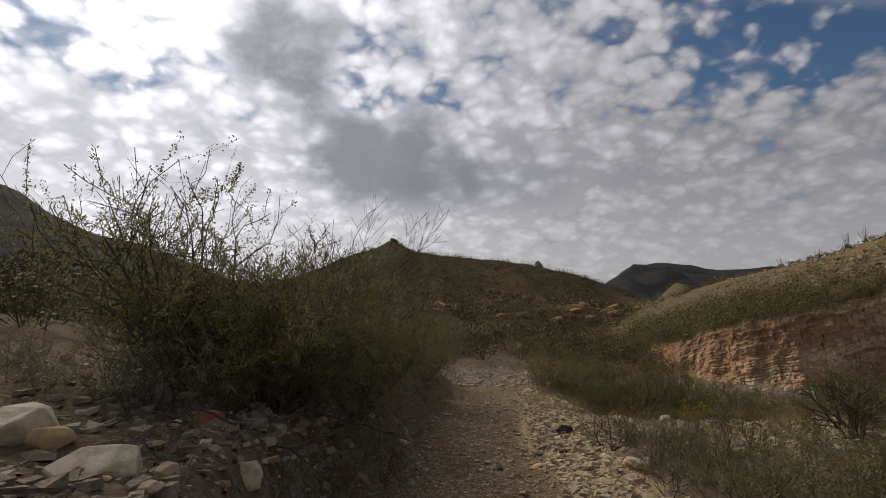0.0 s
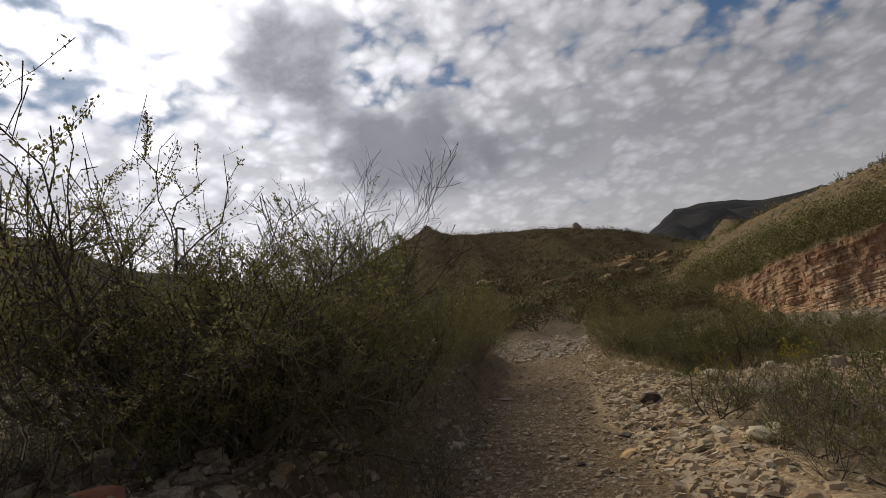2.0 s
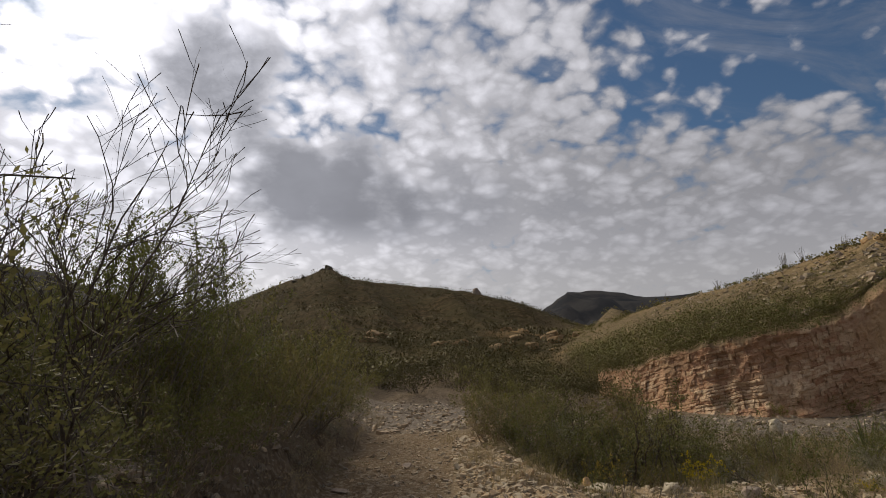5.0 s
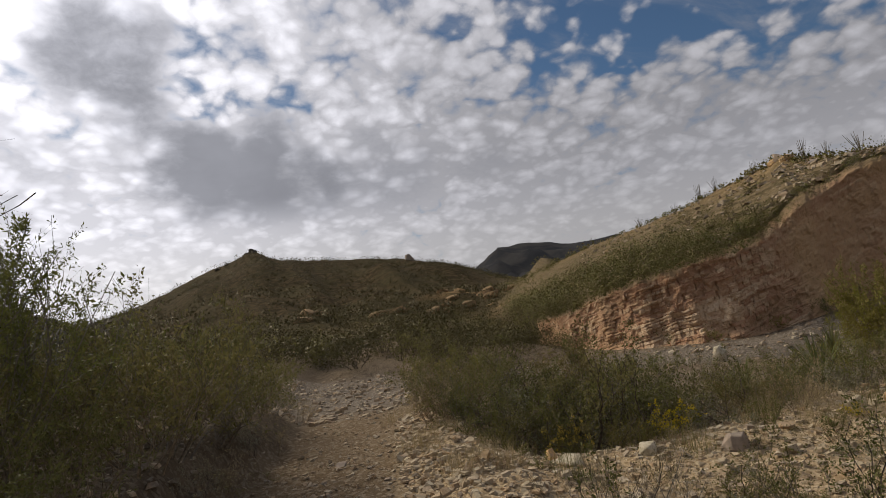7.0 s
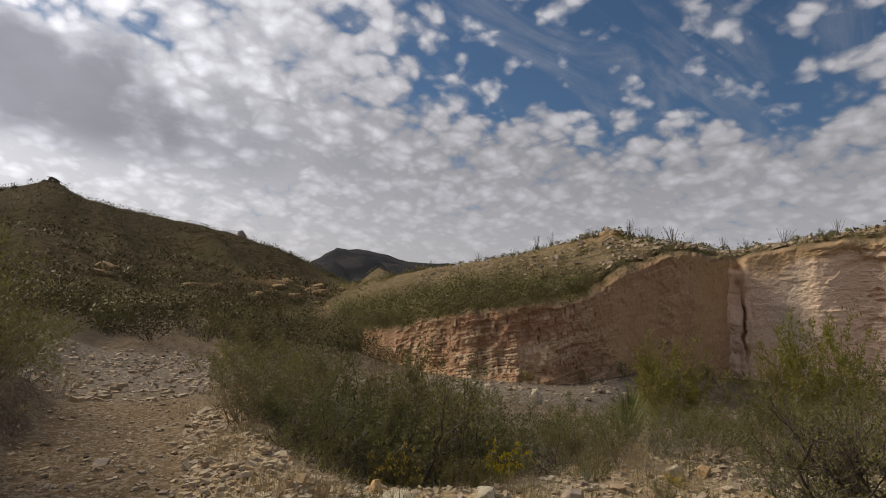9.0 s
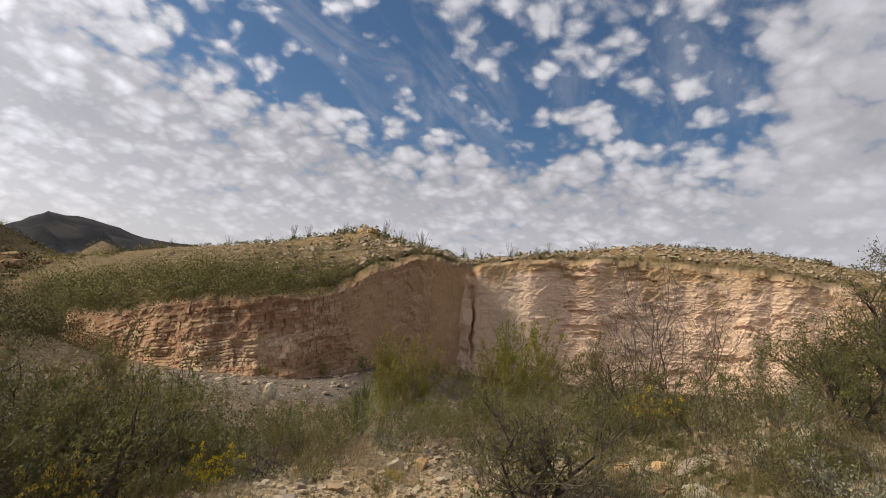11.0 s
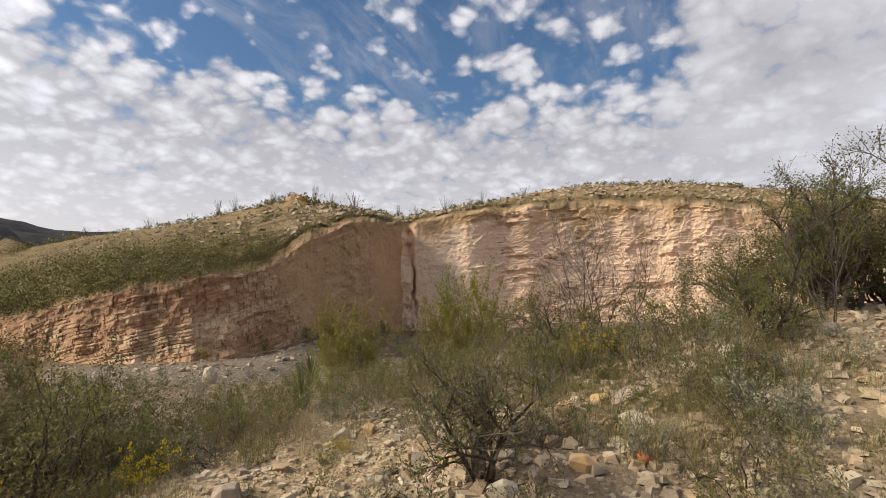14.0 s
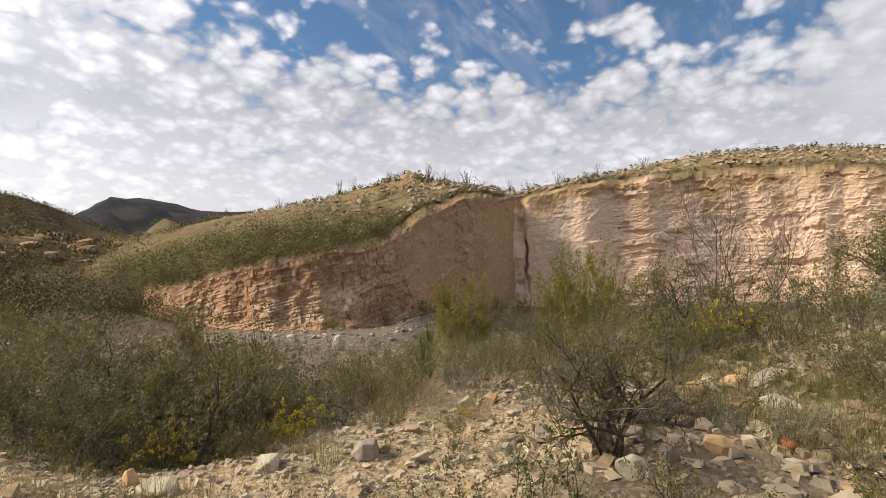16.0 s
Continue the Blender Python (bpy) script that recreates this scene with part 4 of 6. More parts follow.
NAMES = {"dead": ("dead_bush", "dead bush of tangled dark brown twigs", "bush"),
         "fine": ("bush", "dense olive bush at the edge of the wash", "bush"),
         "wisp": ("thorn_bush", "tall thorny bush with wispy grey-green twigs", "bush"),
         "snag": ("mesquite", "small twiggy mesquite with dark crooked trunks", "tree"),
         "grown": ("mesquite", "broad mesquite with crooked dark trunk and limbs", "tree"),
         "scrub": ("scrub_bush", "low dark thorny scrub bush with small leaves", "bush"),
         "thorn": ("thorn_bush", "dark thorny bush with tiny olive leaves", "bush"),
         "broom": ("bush", "loose olive-green desert bush with grey stems", "bush"),
         "tall": ("tall_bush", "tall slender bush with soft green leaves", "bush"),
         "twiggy": ("twiggy_bush", "half-bare bush of fine brown twigs", "bush"),
         "mid": ("bush", "rounded olive-green desert bush on the flat", "bush"),
         "plume": ("feathery_bush", "soft feathery yellow-green bush on the flat", "bush"),
         "far": ("bush", "dense dark olive bush on the slope", "bush"),
         "tree": ("mesquite", "crooked small mesquite tree with dark branches", "tree"),
         "feather": ("feathery_bush", "soft feathery green bush with many thin stems", "bush"),
         "sage": ("sage_bush", "low silvery grey-green sage bush", "bush"),
         "bare": ("bare_shrub", "leafless shrub with dark curved twigs", "shrub"),
         "tamarisk": ("tamarisk", "bushy yellow-green tamarisk beside the wash", "bush"),
         "straw": ("dry_bush", "dry straw-coloured bush with fine stems", "bush"),
         "yellow": ("flowering_bush", "small bush with bright yellow flowers", "bush"),
         "low": ("low_bush", "low bright green desert bush", "bush")}
FIRST = {}


def bush(kind, x, y, size=1.0, turn=None, tall=1.0, z=None, lean=0.0, label=""):
    stem = kind.rstrip("0123456789")
    name, text, cat = NAMES[stem]
    turn = random.uniform(0, 360) if turn is None else turn
    z = spot(x, y, 0.03) if z is None else z
    m = pose(x, y, z, 0, lean, turn) @ Matrix.Diagonal((size, size, size * tall, 1))
    ob = thing(name, label or text, cat, m, group=name.replace("_", " ") + " plants")
    made = {}
    for pname, me in KINDS[kind]:
        made[pname] = part(pname, me, made["crown"] if pname == "blossom" else ob)
        if pname == "blossom":
            tagged(made[pname], "tiny bright yellow flowers", kind="stuff")
    return ob


# thicket on the bank beside the trail: wispy tops, dark thorny body, dead brush at the foot
for kind, x, y, s, tall in [("wisp0", -1.5, 3.95, 1.0, 0.95), ("wisp1", -1.15, 4.0, 0.85, 0.9), ("wisp2", -1.75, 3.9, 1.15, 1.0), ("wisp2", -1.9, 4.1, 1.45, 1.25), ("wisp2", -2.15, 4.5, 1.45, 1.2), ("wisp0", -1.5, 4.45, 1.2, 1.05), ("thorn2", -1.35, 4.75, 1.25, 1.05), ("thorn2", -1.9, 5.0, 1.4, 1.15),
                            ("thorn0", -1.25, 4.3, 1.25, 0.9), ("thorn2", -0.95, 5.0, 1.15, 0.95), ("thorn1", -1.5, 5.2, 1.35, 0.85), ("thorn0", -0.95, 5.6, 1.05, 0.9), ("thorn2", -2.1, 5.2, 1.35, 0.85), ("thorn2", -2.3, 5.3, 1.2, 0.85),
                            ("thorn1", -1.0, 4.3, 0.75, 1.0), ("thorn0", -1.9, 4.6, 1.2, 0.85), ("thorn2", -1.25, 3.75, 0.8, 0.9), ("thorn0", -2.7, 5.9, 1.2, 1.0), ("thorn1", -1.8, 6.1, 1.0, 0.9), ("broom2", -0.85, 4.5, 0.5, 0.9),
                            ("broom2", -1.2, 4.6, 1.1, 0.95), ("broom1", -1.6, 4.9, 1.2, 0.95), ("broom2", -2.0, 4.3, 1.1, 0.95), ("broom2", -1.0, 5.3, 0.9, 1.0), ("broom1", -1.5, 5.8, 1.1, 0.9), ("broom2", -1.35, 4.0, 0.8, 0.9), ("broom2", -0.8, 3.65, 0.5, 0.8), ("broom1", -1.5, 3.5, 0.5, 0.8), ("sage0", -2.2, 3.6, 0.9, 1.0), ("sage1", -2.6, 3.4, 0.6, 1.0), ("sage1", -3.4, 4.2, 0.8, 1.0), ("sage0", -3.0, 3.7, 0.9, 1.0),
                            ("twiggy1", -0.85, 3.2, 0.55, 0.8), ("twiggy1", -1.9, 3.3, 0.6, 0.8), ("twiggy1", -0.7, 5.4, 0.65, 0.9), ("twiggy1", -0.65, 6.2, 0.5, 0.7),
                            ("straw", -0.6, 3.7, 0.55, 0.8), ("straw", -0.58, 4.6, 0.6, 0.8), ("straw", -0.6, 5.3, 0.6, 0.8), ("straw", -0.55, 6.1, 0.55, 0.8), ("straw", -0.5, 8.9, 0.6, 0.7), ("straw", -0.45, 10.4, 0.6, 0.7), ("dead", -0.85, 4.0, 0.5, 1.0), ("dead", -0.9, 4.9, 0.6, 1.0), ("dead", -0.8, 5.7, 0.55, 1.0), ("dead", -0.72, 6.5, 0.5, 0.9), ("dead", -1.0, 7.1, 0.6, 0.8), ("dead", -0.75, 7.8, 0.6, 0.8), ("dead", -0.6, 8.5, 0.6, 0.9), ("dead", -1.2, 2.45, 0.3, 1.0), ("dead", -1.5, 7.6, 0.6, 0.7)]:
    bush(kind, x, y, s, tall=tall)
bush("low", -0.85, 2.55, 0.6, label="small pale-flowered bush on the stony bank")
bush("sage0", -0.78, 3.1, 0.7)
bush("bare0", -1.12, 6.18, 1.05, -12, 1.0, lean=16)
bush("bare1", -1.6, 6.3, 0.9, 60, 1.0, lean=6)
# past the bare stretch of the bank: slender tall bushes above, rounded green ones at the trail's edge
for kind, x, y, s, tall in [("tall", -1.85, 9.6, 1.1, 1.0), ("tall", -2.25, 9.2, 1.0, 1.0), ("tall", -1.6, 10.1, 0.9, 0.95), ("broom1", -2.6, 9.4, 1.5, 1.1), ("broom1", -3.2, 9.0, 1.7, 1.1), ("feather1", -2.1, 10.4, 1.5, 1.1), ("thorn2", -3.0, 8.0, 1.5, 1.0), ("tall", -1.45, 8.1, 1.05, 1.0), ("tall", -1.75, 7.8, 1.0, 1.0), ("tall", -1.3, 8.6, 0.9, 1.0), ("feather1", -1.85, 8.3, 1.15, 1.0), ("broom1", -2.2, 7.6, 1.2, 1.0), ("twiggy0", -1.5, 9.0, 0.9, 1.0), ("thorn1", -2.6, 8.4, 1.1, 1.0),
                            ("feather0", -0.85, 9.5, 1.15, 1.1), ("broom0", -0.8, 10.2, 1.25, 1.1), ("feather0", -1.0, 10.9, 1.4, 1.1), ("broom0", -0.65, 11.4, 1.25, 1.05), ("feather1", -0.9, 6.9, 0.75, 1.0), ("broom1", -0.85, 6.3, 0.55, 1.0), ("feather1", -0.9, 7.7, 0.75, 1.0), ("feather1", -0.85, 8.6, 0.8, 1.0), ("feather1", -1.3, 11.8, 1.4, 1.1), ("broom2", -0.6, 12.3, 1.1, 1.0), ("feather0", -0.55, 13.2, 1.05, 0.95),
                            ("broom1", -1.6, 12.8, 1.3, 1.0), ("feather1", -0.5, 14.2, 0.95, 0.9), ("broom0", -0.35, 15.1, 0.8, 0.9), ("feather0", -1.2, 14.6, 1.1, 1.0), ("broom1", -1.0, 15.8, 1.0, 0.9), ("straw", 0.0, 16.0, 0.7, 0.8), ("straw", -0.15, 12.7, 0.6, 0.8),
                            ("twiggy1", -0.5, 9.9, 0.6, 0.7), ("twiggy0", -0.4, 10.9, 0.6, 0.7), ("twiggy1", -0.35, 11.9, 0.55, 0.7), ("thorn2", -1.9, 11.0, 1.2, 1.0), ("broom0", -2.6, 10.6, 1.2, 1.0), ("broom2", -2.3, 12.0, 1.2, 1.0)]:
    bush(kind, x, y, s, tall=tall)

# brush on the stony ground inside the bend
for kind, x, y, s in [("broom0", 3.3, 7.3, 0.6), ("sage0", 3.0, 6.6, 0.75), ("scrub1", 4.0, 7.3, 0.6), ("broom2", 3.8, 6.2, 0.65), ("sage1", 2.75, 7.7, 0.6), ("low", 3.4, 8.1, 0.6), ("scrub2", 4.5, 6.6, 0.65),
                      ("broom1", 4.3, 5.5, 0.7), ("sage0", 3.5, 5.4, 0.8), ("scrub0", 4.7, 4.7, 0.8), ("broom0", 3.9, 4.5, 0.7), ("low", 2.6, 5.8, 0.55), ("straw", 3.1, 4.4, 0.6), ("broom2", 5.2, 5.0, 0.8), ("scrub1", 5.5, 4.0, 0.9)]:
    bush(kind, x, y, s)

# darker brush beside the first stretch of the trail
for kind, x, y, s in [("scrub1", 2.0, 7.0, 0.7), ("twiggy1", 2.25, 6.5, 0.5), ("low", 2.05, 6.0, 0.6), ("dead", 2.3, 7.4, 0.5), ("dead", 2.5, 7.9, 0.75), ("dead", 2.0, 5.2, 0.5),
                      ("broom2", 2.25, 4.7, 0.6), ("twiggy0", 1.95, 7.7, 0.35), ("scrub1", 2.6, 5.6, 0.5), ("dead", 2.9, 7.0, 0.5), ("scrub0", 3.3, 7.9, 0.45), ("broom2", 2.95, 4.5, 0.95),
                      ("scrub1", 3.6, 4.2, 1.0), ("scrub2", 3.3, 4.8, 0.85), ("scrub0", 2.7, 4.9, 0.6), ("broom1", 2.6, 3.7, 0.8), ("scrub0", 4.2, 3.6, 1.1), ("scrub1", 2.5, 6.8, 0.5),
                      ("scrub0", 2.9, 6.4, 0.5), ("scrub2", 3.0, 7.4, 0.5), ("scrub1", 2.5, 5.0, 0.85), ("twiggy1", 3.3, 5.0, 0.65), ("dead", 2.6, 6.3, 0.8), ("broom1", 3.2, 6.1, 0.5)]:
    bush(kind, x, y, s)
for kind, x, y, s in [("twiggy1", 2.7, 7.1, 0.5), ("scrub1", 3.4, 6.9, 0.75), ("low", 2.4, 7.6, 0.7), ("twiggy0", 3.6, 7.7, 0.5), ("dead", 2.5, 8.3, 0.6), ("scrub2", 3.1, 5.6, 0.5),
                      ("broom2", 3.7, 5.1, 0.6), ("scrub1", 2.2, 5.6, 0.55), ("twiggy1", 4.4, 4.3, 0.8), ("broom0", 3.6, 3.3, 0.8), ("scrub2", 4.9, 4.1, 0.9), ("low", 2.15, 4.2, 0.7),
                      ("dead", 2.0, 3.4, 0.7)]:
    bush(kind, x, y, s)
# trees and bushes seen from the bend: tamarisks by the wash, mesquites on the stony rise
bush("tamarisk", 13.6, 15.0, 1.5, 20, 1.45)
bush("tamarisk", 13.9, 15.5, 1.3, 120, 1.35)
bush("tamarisk", 18.6, 13.6, 1.9, 10, 1.6)
bush("feather1", 22.6, 15.0, 2.3, 80, 0.85)
bush("tamarisk", 17.7, 14.1, 1.5, 60, 1.5)
bush("feather1", 20.0, 15.4, 1.6, 30, 0.7)
bush("broom1", 17.0, 17.3, 1.2, 0, 0.9)
bush("tree1", 9.6, 8.0, 0.92, 30, 1.05)
bush("bare0", 9.9, 7.9, 1.15, 75, 1.0)
bush("bare1", 10.4, 7.5, 1.0, 10, 1.0)
bush("low", 8.9, 8.1, 1.5, 20)
bush("yellow", 9.0, 7.5, 1.2, 60)
bush("broom1", 9.7, 6.4, 0.9)
bush("grown", 10.6, 4.5, 1.1, 300, 1.0)
bush("grown", 9.2, 5.36, 0.68, 120, 1.05)
bush("tree1", 10.8, 5.4, 0.8, 80, 1.0)
bush("grown", 11.0, 4.1, 1.15, 10, 1.0)
bush("grown", 11.9, 3.5, 1.4, 70, 1.0)
bush("grown", 12.2, 4.6, 1.25, 200, 0.95)
bush("tree1", 12.2, 5.2, 1.1, 140, 0.9)
bush("bare0", 9.8, 4.6, 1.1, 250, 1.0)
bush("snag", 5.45, 7.55, 1.22, 110, 1.0)
bush("sage1", 5.3, 5.45, 1.05, 0, 1.0)
for kind, x, y, s in [("sage0", 6.6, 5.2, 0.8), ("low", 7.0, 5.9, 0.7), ("straw", 7.4, 6.2, 0.5), ("sage1", 8.0, 5.2, 0.8), ("straw", 6.4, 7.2, 0.5), ("twiggy0", 7.9, 6.6, 0.6), ("low", 8.3, 7.2, 0.8), ("twiggy1", 8.6, 6.7, 0.7), ("straw", 6.2, 5.8, 0.45), ("sage0", 9.0, 5.0, 0.8), ("sage1", 6.9, 5.45, 1.25), ("sage0", 6.95, 5.5, 1.15), ("twiggy1", 8.0, 5.8, 0.8), ("low", 7.6, 5.5, 0.8), ("twiggy0", 8.7, 5.3, 0.8), ("broom1", 9.2, 6.0, 0.7), ("low", 6.6, 5.7, 0.6), ("sage0", 8.3, 4.7, 1.0)]:
    bush(kind, x, y, s)
for kind, x, y, s in [("sage0", 7.9, 6.3, 0.9), ("broom0", 8.6, 6.1, 0.75), ("scrub1", 9.0, 6.9, 0.9), ("twiggy0", 7.9, 5.2, 0.7), ("low", 6.5, 5.3, 0.7), ("scrub2", 8.3, 7.6, 0.8), ("broom2", 8.8, 7.3, 0.8), ("low", 7.2, 6.2, 0.6)]:
    bush(kind, x, y, s)
bush("sage0", 4.75, 8.05, 0.6, 0, 0.9)
bush("sage1", 7.9, 7.7, 0.9)
for kind, x, y, s in [("broom1", 3.4, 11.0, 1.0), ("scrub1", 4.1, 10.6, 0.95), ("broom1", 4.8, 11.2, 1.05), ("scrub1", 5.3, 10.5, 0.8), ("broom1", 3.9, 11.8, 1.1), ("scrub2", 4.6, 12.2, 1.1), ("broom1", 5.6, 11.7, 0.95), ("scrub1", 3.0, 12.2, 1.0), ("broom2", 6.3, 11.9, 0.9), ("scrub0", 2.7, 11.4, 0.8)]:
    bush(kind, x, y, s)
for kind, x, y, s in [("scrub0", 8.2, 7.9, 0.9), ("scrub2", 9.1, 8.5, 1.0), ("broom1", 8.0, 8.6, 0.8), ("low", 8.7, 7.7, 1.1), ("scrub1", 10.3, 8.6, 1.0), ("low", 9.6, 7.2, 0.9), ("scrub0", 10.4, 6.9, 0.9), ("broom0", 9.9, 6.2, 0.9), ("twiggy0", 7.4, 8.3, 0.8), ("scrub2", 7.2, 9.0, 0.8), ("low", 6.9, 8.2, 0.7), ("sage0", 6.2, 8.6, 0.7)]:
    bush(kind, x, y, s)
bush("feather0", 7.6, 9.3, 0.8, 0, 0.9)
bush("feather1", 8.7, 9.9, 0.85, 40, 0.9)
bush("feather0", 8.3, 8.7, 0.8, 90, 0.9)
bush("broom0", 7.2, 10.4, 0.75)
for kind, x, y, s in [("feather0", 2.55, 12.9, 1.15), ("feather1", 3.0, 13.6, 1.1), ("straw", 2.1, 12.3, 0.8), ("twiggy1", 3.1, 11.6, 0.8), ("twiggy0", 3.6, 11.4, 0.85), ("yellow", 3.35, 10.75, 0.95),
                      ("yellow", 4.35, 10.25, 0.9), ("twiggy1", 4.2, 11.0, 0.75), ("sage0", 4.9, 10.3, 0.95), ("sage1", 3.9, 10.7, 0.85), ("twiggy0", 5.2, 10.9, 0.75),
                      ("broom1", 5.9, 10.5, 0.7), ("feather0", 6.2, 11.2, 0.75), ("feather1", 4.9, 12.2, 0.85), ("scrub0", 4.2, 12.6, 0.8), ("straw", 5.7, 9.8, 0.6), ("low", 5.2, 9.75, 0.7),
                      ("sage0", 6.6, 10.0, 0.9), ("yellow", 5.75, 9.2, 0.35)]:
    bush(kind, x, y, s)

for kind, x, y, s in [("scrub0", 3.9, 11.5, 1.1), ("scrub2", 4.3, 12.0, 1.1), ("scrub1", 3.5, 11.9, 1.0), ("broom1", 2.7, 12.0, 0.95), ("scrub1", 3.3, 12.3, 0.9), ("broom2", 3.9, 11.6, 0.85), ("feather1", 2.9, 11.3, 0.7), ("broom0", 4.6, 11.4, 0.8), ("scrub2", 5.4, 11.6, 0.75), ("feather0", 5.6, 10.3, 0.6), ("broom2", 4.5, 10.6, 0.6), ("sage1", 3.2, 11.0, 0.9),
                      ("low", 3.8, 10.1, 0.9), ("broom1", 6.6, 10.6, 0.7), ("feather1", 7.0, 9.7, 0.7), ("broom0", 7.9, 10.2, 0.75), ("feather0", 6.8, 11.4, 0.75), ("broom1", 8.6, 11.0, 0.8), ("sage0", 7.4, 8.6, 0.9), ("twiggy0", 8.2, 8.1, 0.8), ("broom1", 9.2, 9.0, 0.9), ("scrub1", 9.9, 9.3, 0.8)]:
    bush(kind, x, y, s)
for a, r, s in [(44, 21.5, 0.8), (46.5, 22.5, 0.9), (49, 22.0, 0.7), (51, 24.2, 0.8), (56.5, 25.0, 0.9), (59, 26.0, 0.8), (61, 24.0, 1.0), (67.5, 26.0, 1.1), (70, 24.5, 0.9), (73, 26.5, 1.0), (76, 25.0, 1.1), (79.5, 26.0, 1.1), (83, 26.5, 1.2), (35, 21.0, 0.6), (39, 20.3, 0.6), (62.5, 22.0, 0.8), (58, 22.5, 0.7), (65.5, 21.0, 0.9)]:
    bush(("plume0", "plume1", "mid1")[int(r * 2) % 3], EYE[0] + r * math.sin(radians(a)), EYE[1] + r * math.cos(radians(a)), s, r * 31, 0.85)

for a, d, s in [(65.6, 1.3, 0.62), (66.3, 1.6, 0.5), (52.3, 1.2, 0.5), (48.2, 1.5, 0.6), (43.5, 1.6, 0.7), (40.6, 2.6, 0.6)]:
    r = np.interp(a, HILL_AZ, FOOT_R) + d
    bush("mid1", EYE[0] + r * math.sin(radians(a)), EYE[1] + r * math.cos(radians(a)), s, a * 17, 0.85, label="dense green bush on the rim of the cliff")

# dark bushes at the edge of the open gravel
for x, y, size in [(4.4, 11.3, 1.2), (4.8, 11.9, 1.3), (3.4, 12.6, 1.3), (4.0, 12.3, 1.2), (5.2, 12.3, 1.1), (3.0, 11.6, 1.1)]:
    bush("scrub1" if size > 1.15 else "broom1", x, y, size)
rnd_low = random.Random(44)
for k in range(18):
    bush(rnd_low.choice(["low", "straw", "sage0", "scrub2", "twiggy0"]), rnd_low.uniform(2.4, 6.4), rnd_low.uniform(7.6, 9.7), rnd_low.uniform(0.22, 0.45))
for k in range(30):
    bush(rnd_low.choice(["low", "sage0", "scrub1", "scrub0", "broom1", "low", "sage1"]), rnd_low.uniform(5.4, 10.5), rnd_low.uniform(4.9, 8.3), rnd_low.uniform(0.4, 0.8))
# brush on the flat between trail and wash, and along the far side
rnd = random.Random(5)
spots = []


def scatter(count, box, keep, near):
    made, tries = [], 0
    while len(made) < count and tries < count * 60:
        tries += 1
        x, y = rnd.uniform(box[0], box[1]), rnd.uniform(box[2], box[3])
        if keep(x, y) and all((x - a) ** 2 + (y - b) ** 2 > near * near for a, b in spots):
            made.append((x, y))
            spots.append((x, y))
    return made


def open_size(x, y, size, el):
    """Brush in front of the wash stays low, so that the gravel shows over it."""
    r, az = polar(x, y)
    if not 27 < az < 75 or r < 7.5 or rnd.random() < 0.12:
        return size
    return min(size, max(0.22, (1.6 + r * math.tan(radians(el)) - spot(x, y)) / 0.95))


def wash_at(x, y):
    return float(wash_dist(np.array([x]), np.array([y]))[0])


for x, y in scatter(84, (2.6, 17, 10.8, 19), lambda x, y: wash_at(x, y) > 2.9 and x > float(trail_x(y)) + 1.5 and y > 10.5 + 0.1 * x and polar(x, y)[0] < 0.9 * np.interp(polar(x, y)[1], HILL_AZ, FOOT_R), 0.85):
    bush(rnd.choice(["mid0", "twiggy0", "scrub0", "plume0", "plume1", "mid1", "sage1", "sage0", "scrub1", "mid0", "twiggy1", "mid2", "scrub2", "dead"]), x, y, open_size(x, y, rnd.choice([0.45, 0.6, 0.7, 0.85, 1.0, 1.25]) * float(np.interp(x, [4, 6.5, 10], [1.1, 0.9, 0.78])), -7.2), rnd.uniform(0, 360), rnd.uniform(0.85, 1.1))
for x, y in scatter(20, (4.5, 13, 14, 19.5), lambda x, y: wash_at(x, y) > 2.1 and 11 < polar(x, y)[0] < 17, 0.8):
    bush(rnd.choice(["plume0", "mid1", "scrub0", "mid0", "twiggy0"]), x, y, open_size(x, y, rnd.uniform(0.4, 0.75), -7.2), rnd.uniform(0, 360), 0.85)
for x, y in scatter(16, (6.8, 15, 7.5, 12), lambda x, y: y > 7.5 + 0.1 * x, 1.0):
    bush(rnd.choice(["mid0", "mid1", "sage1", "plume1", "low"]), x, y, open_size(x, y, rnd.uniform(0.6, 1.0), -5.5), rnd.uniform(0, 360), 0.9)
for x, y in scatter(48, (-14, 16, 28, 50), lambda x, y: wash_at(x, y) > 3.2 and y > 26 and polar(x, y)[0] < np.interp(polar(x, y)[1], HILL_AZ, FOOT_R) + (6 if x < 9 else 0), 1.1):
    bush(rnd.choice(["fine0", "fine1", "fine1"] if polar(x, y)[1] > 8 and polar(x, y)[0] < 40 else ["far0", "far1", "far2", "far0", "mid2"]), x, y, rnd.uniform(0.9, 1.7), rnd.uniform(0, 360), rnd.uniform(0.8, 1.1))
for x, y in scatter(64, (-16, -2.6, 1.0, 26), lambda x, y: x < float(trail_x(y)) - 2.6 and y > -0.9 * x + 0.5 and math.hypot(x, y) > 6.8, 0.85):
    bush(rnd.choice(["far0", "far2", "far1", "far0", "sage0", "far2"]), x, y, rnd.uniform(0.7, 1.3), rnd.uniform(0, 360), rnd.uniform(0.8, 1.1))
for x, y in scatter(9, (-7, 0.2, 15.5, 24), lambda x, y: x < float(trail_x(y)) - 1.4, 1.0):
    bush(rnd.choice(["mid0", "far0", "plume0"]), x, y, rnd.uniform(0.8, 1.2), rnd.uniform(0, 360), 0.95)
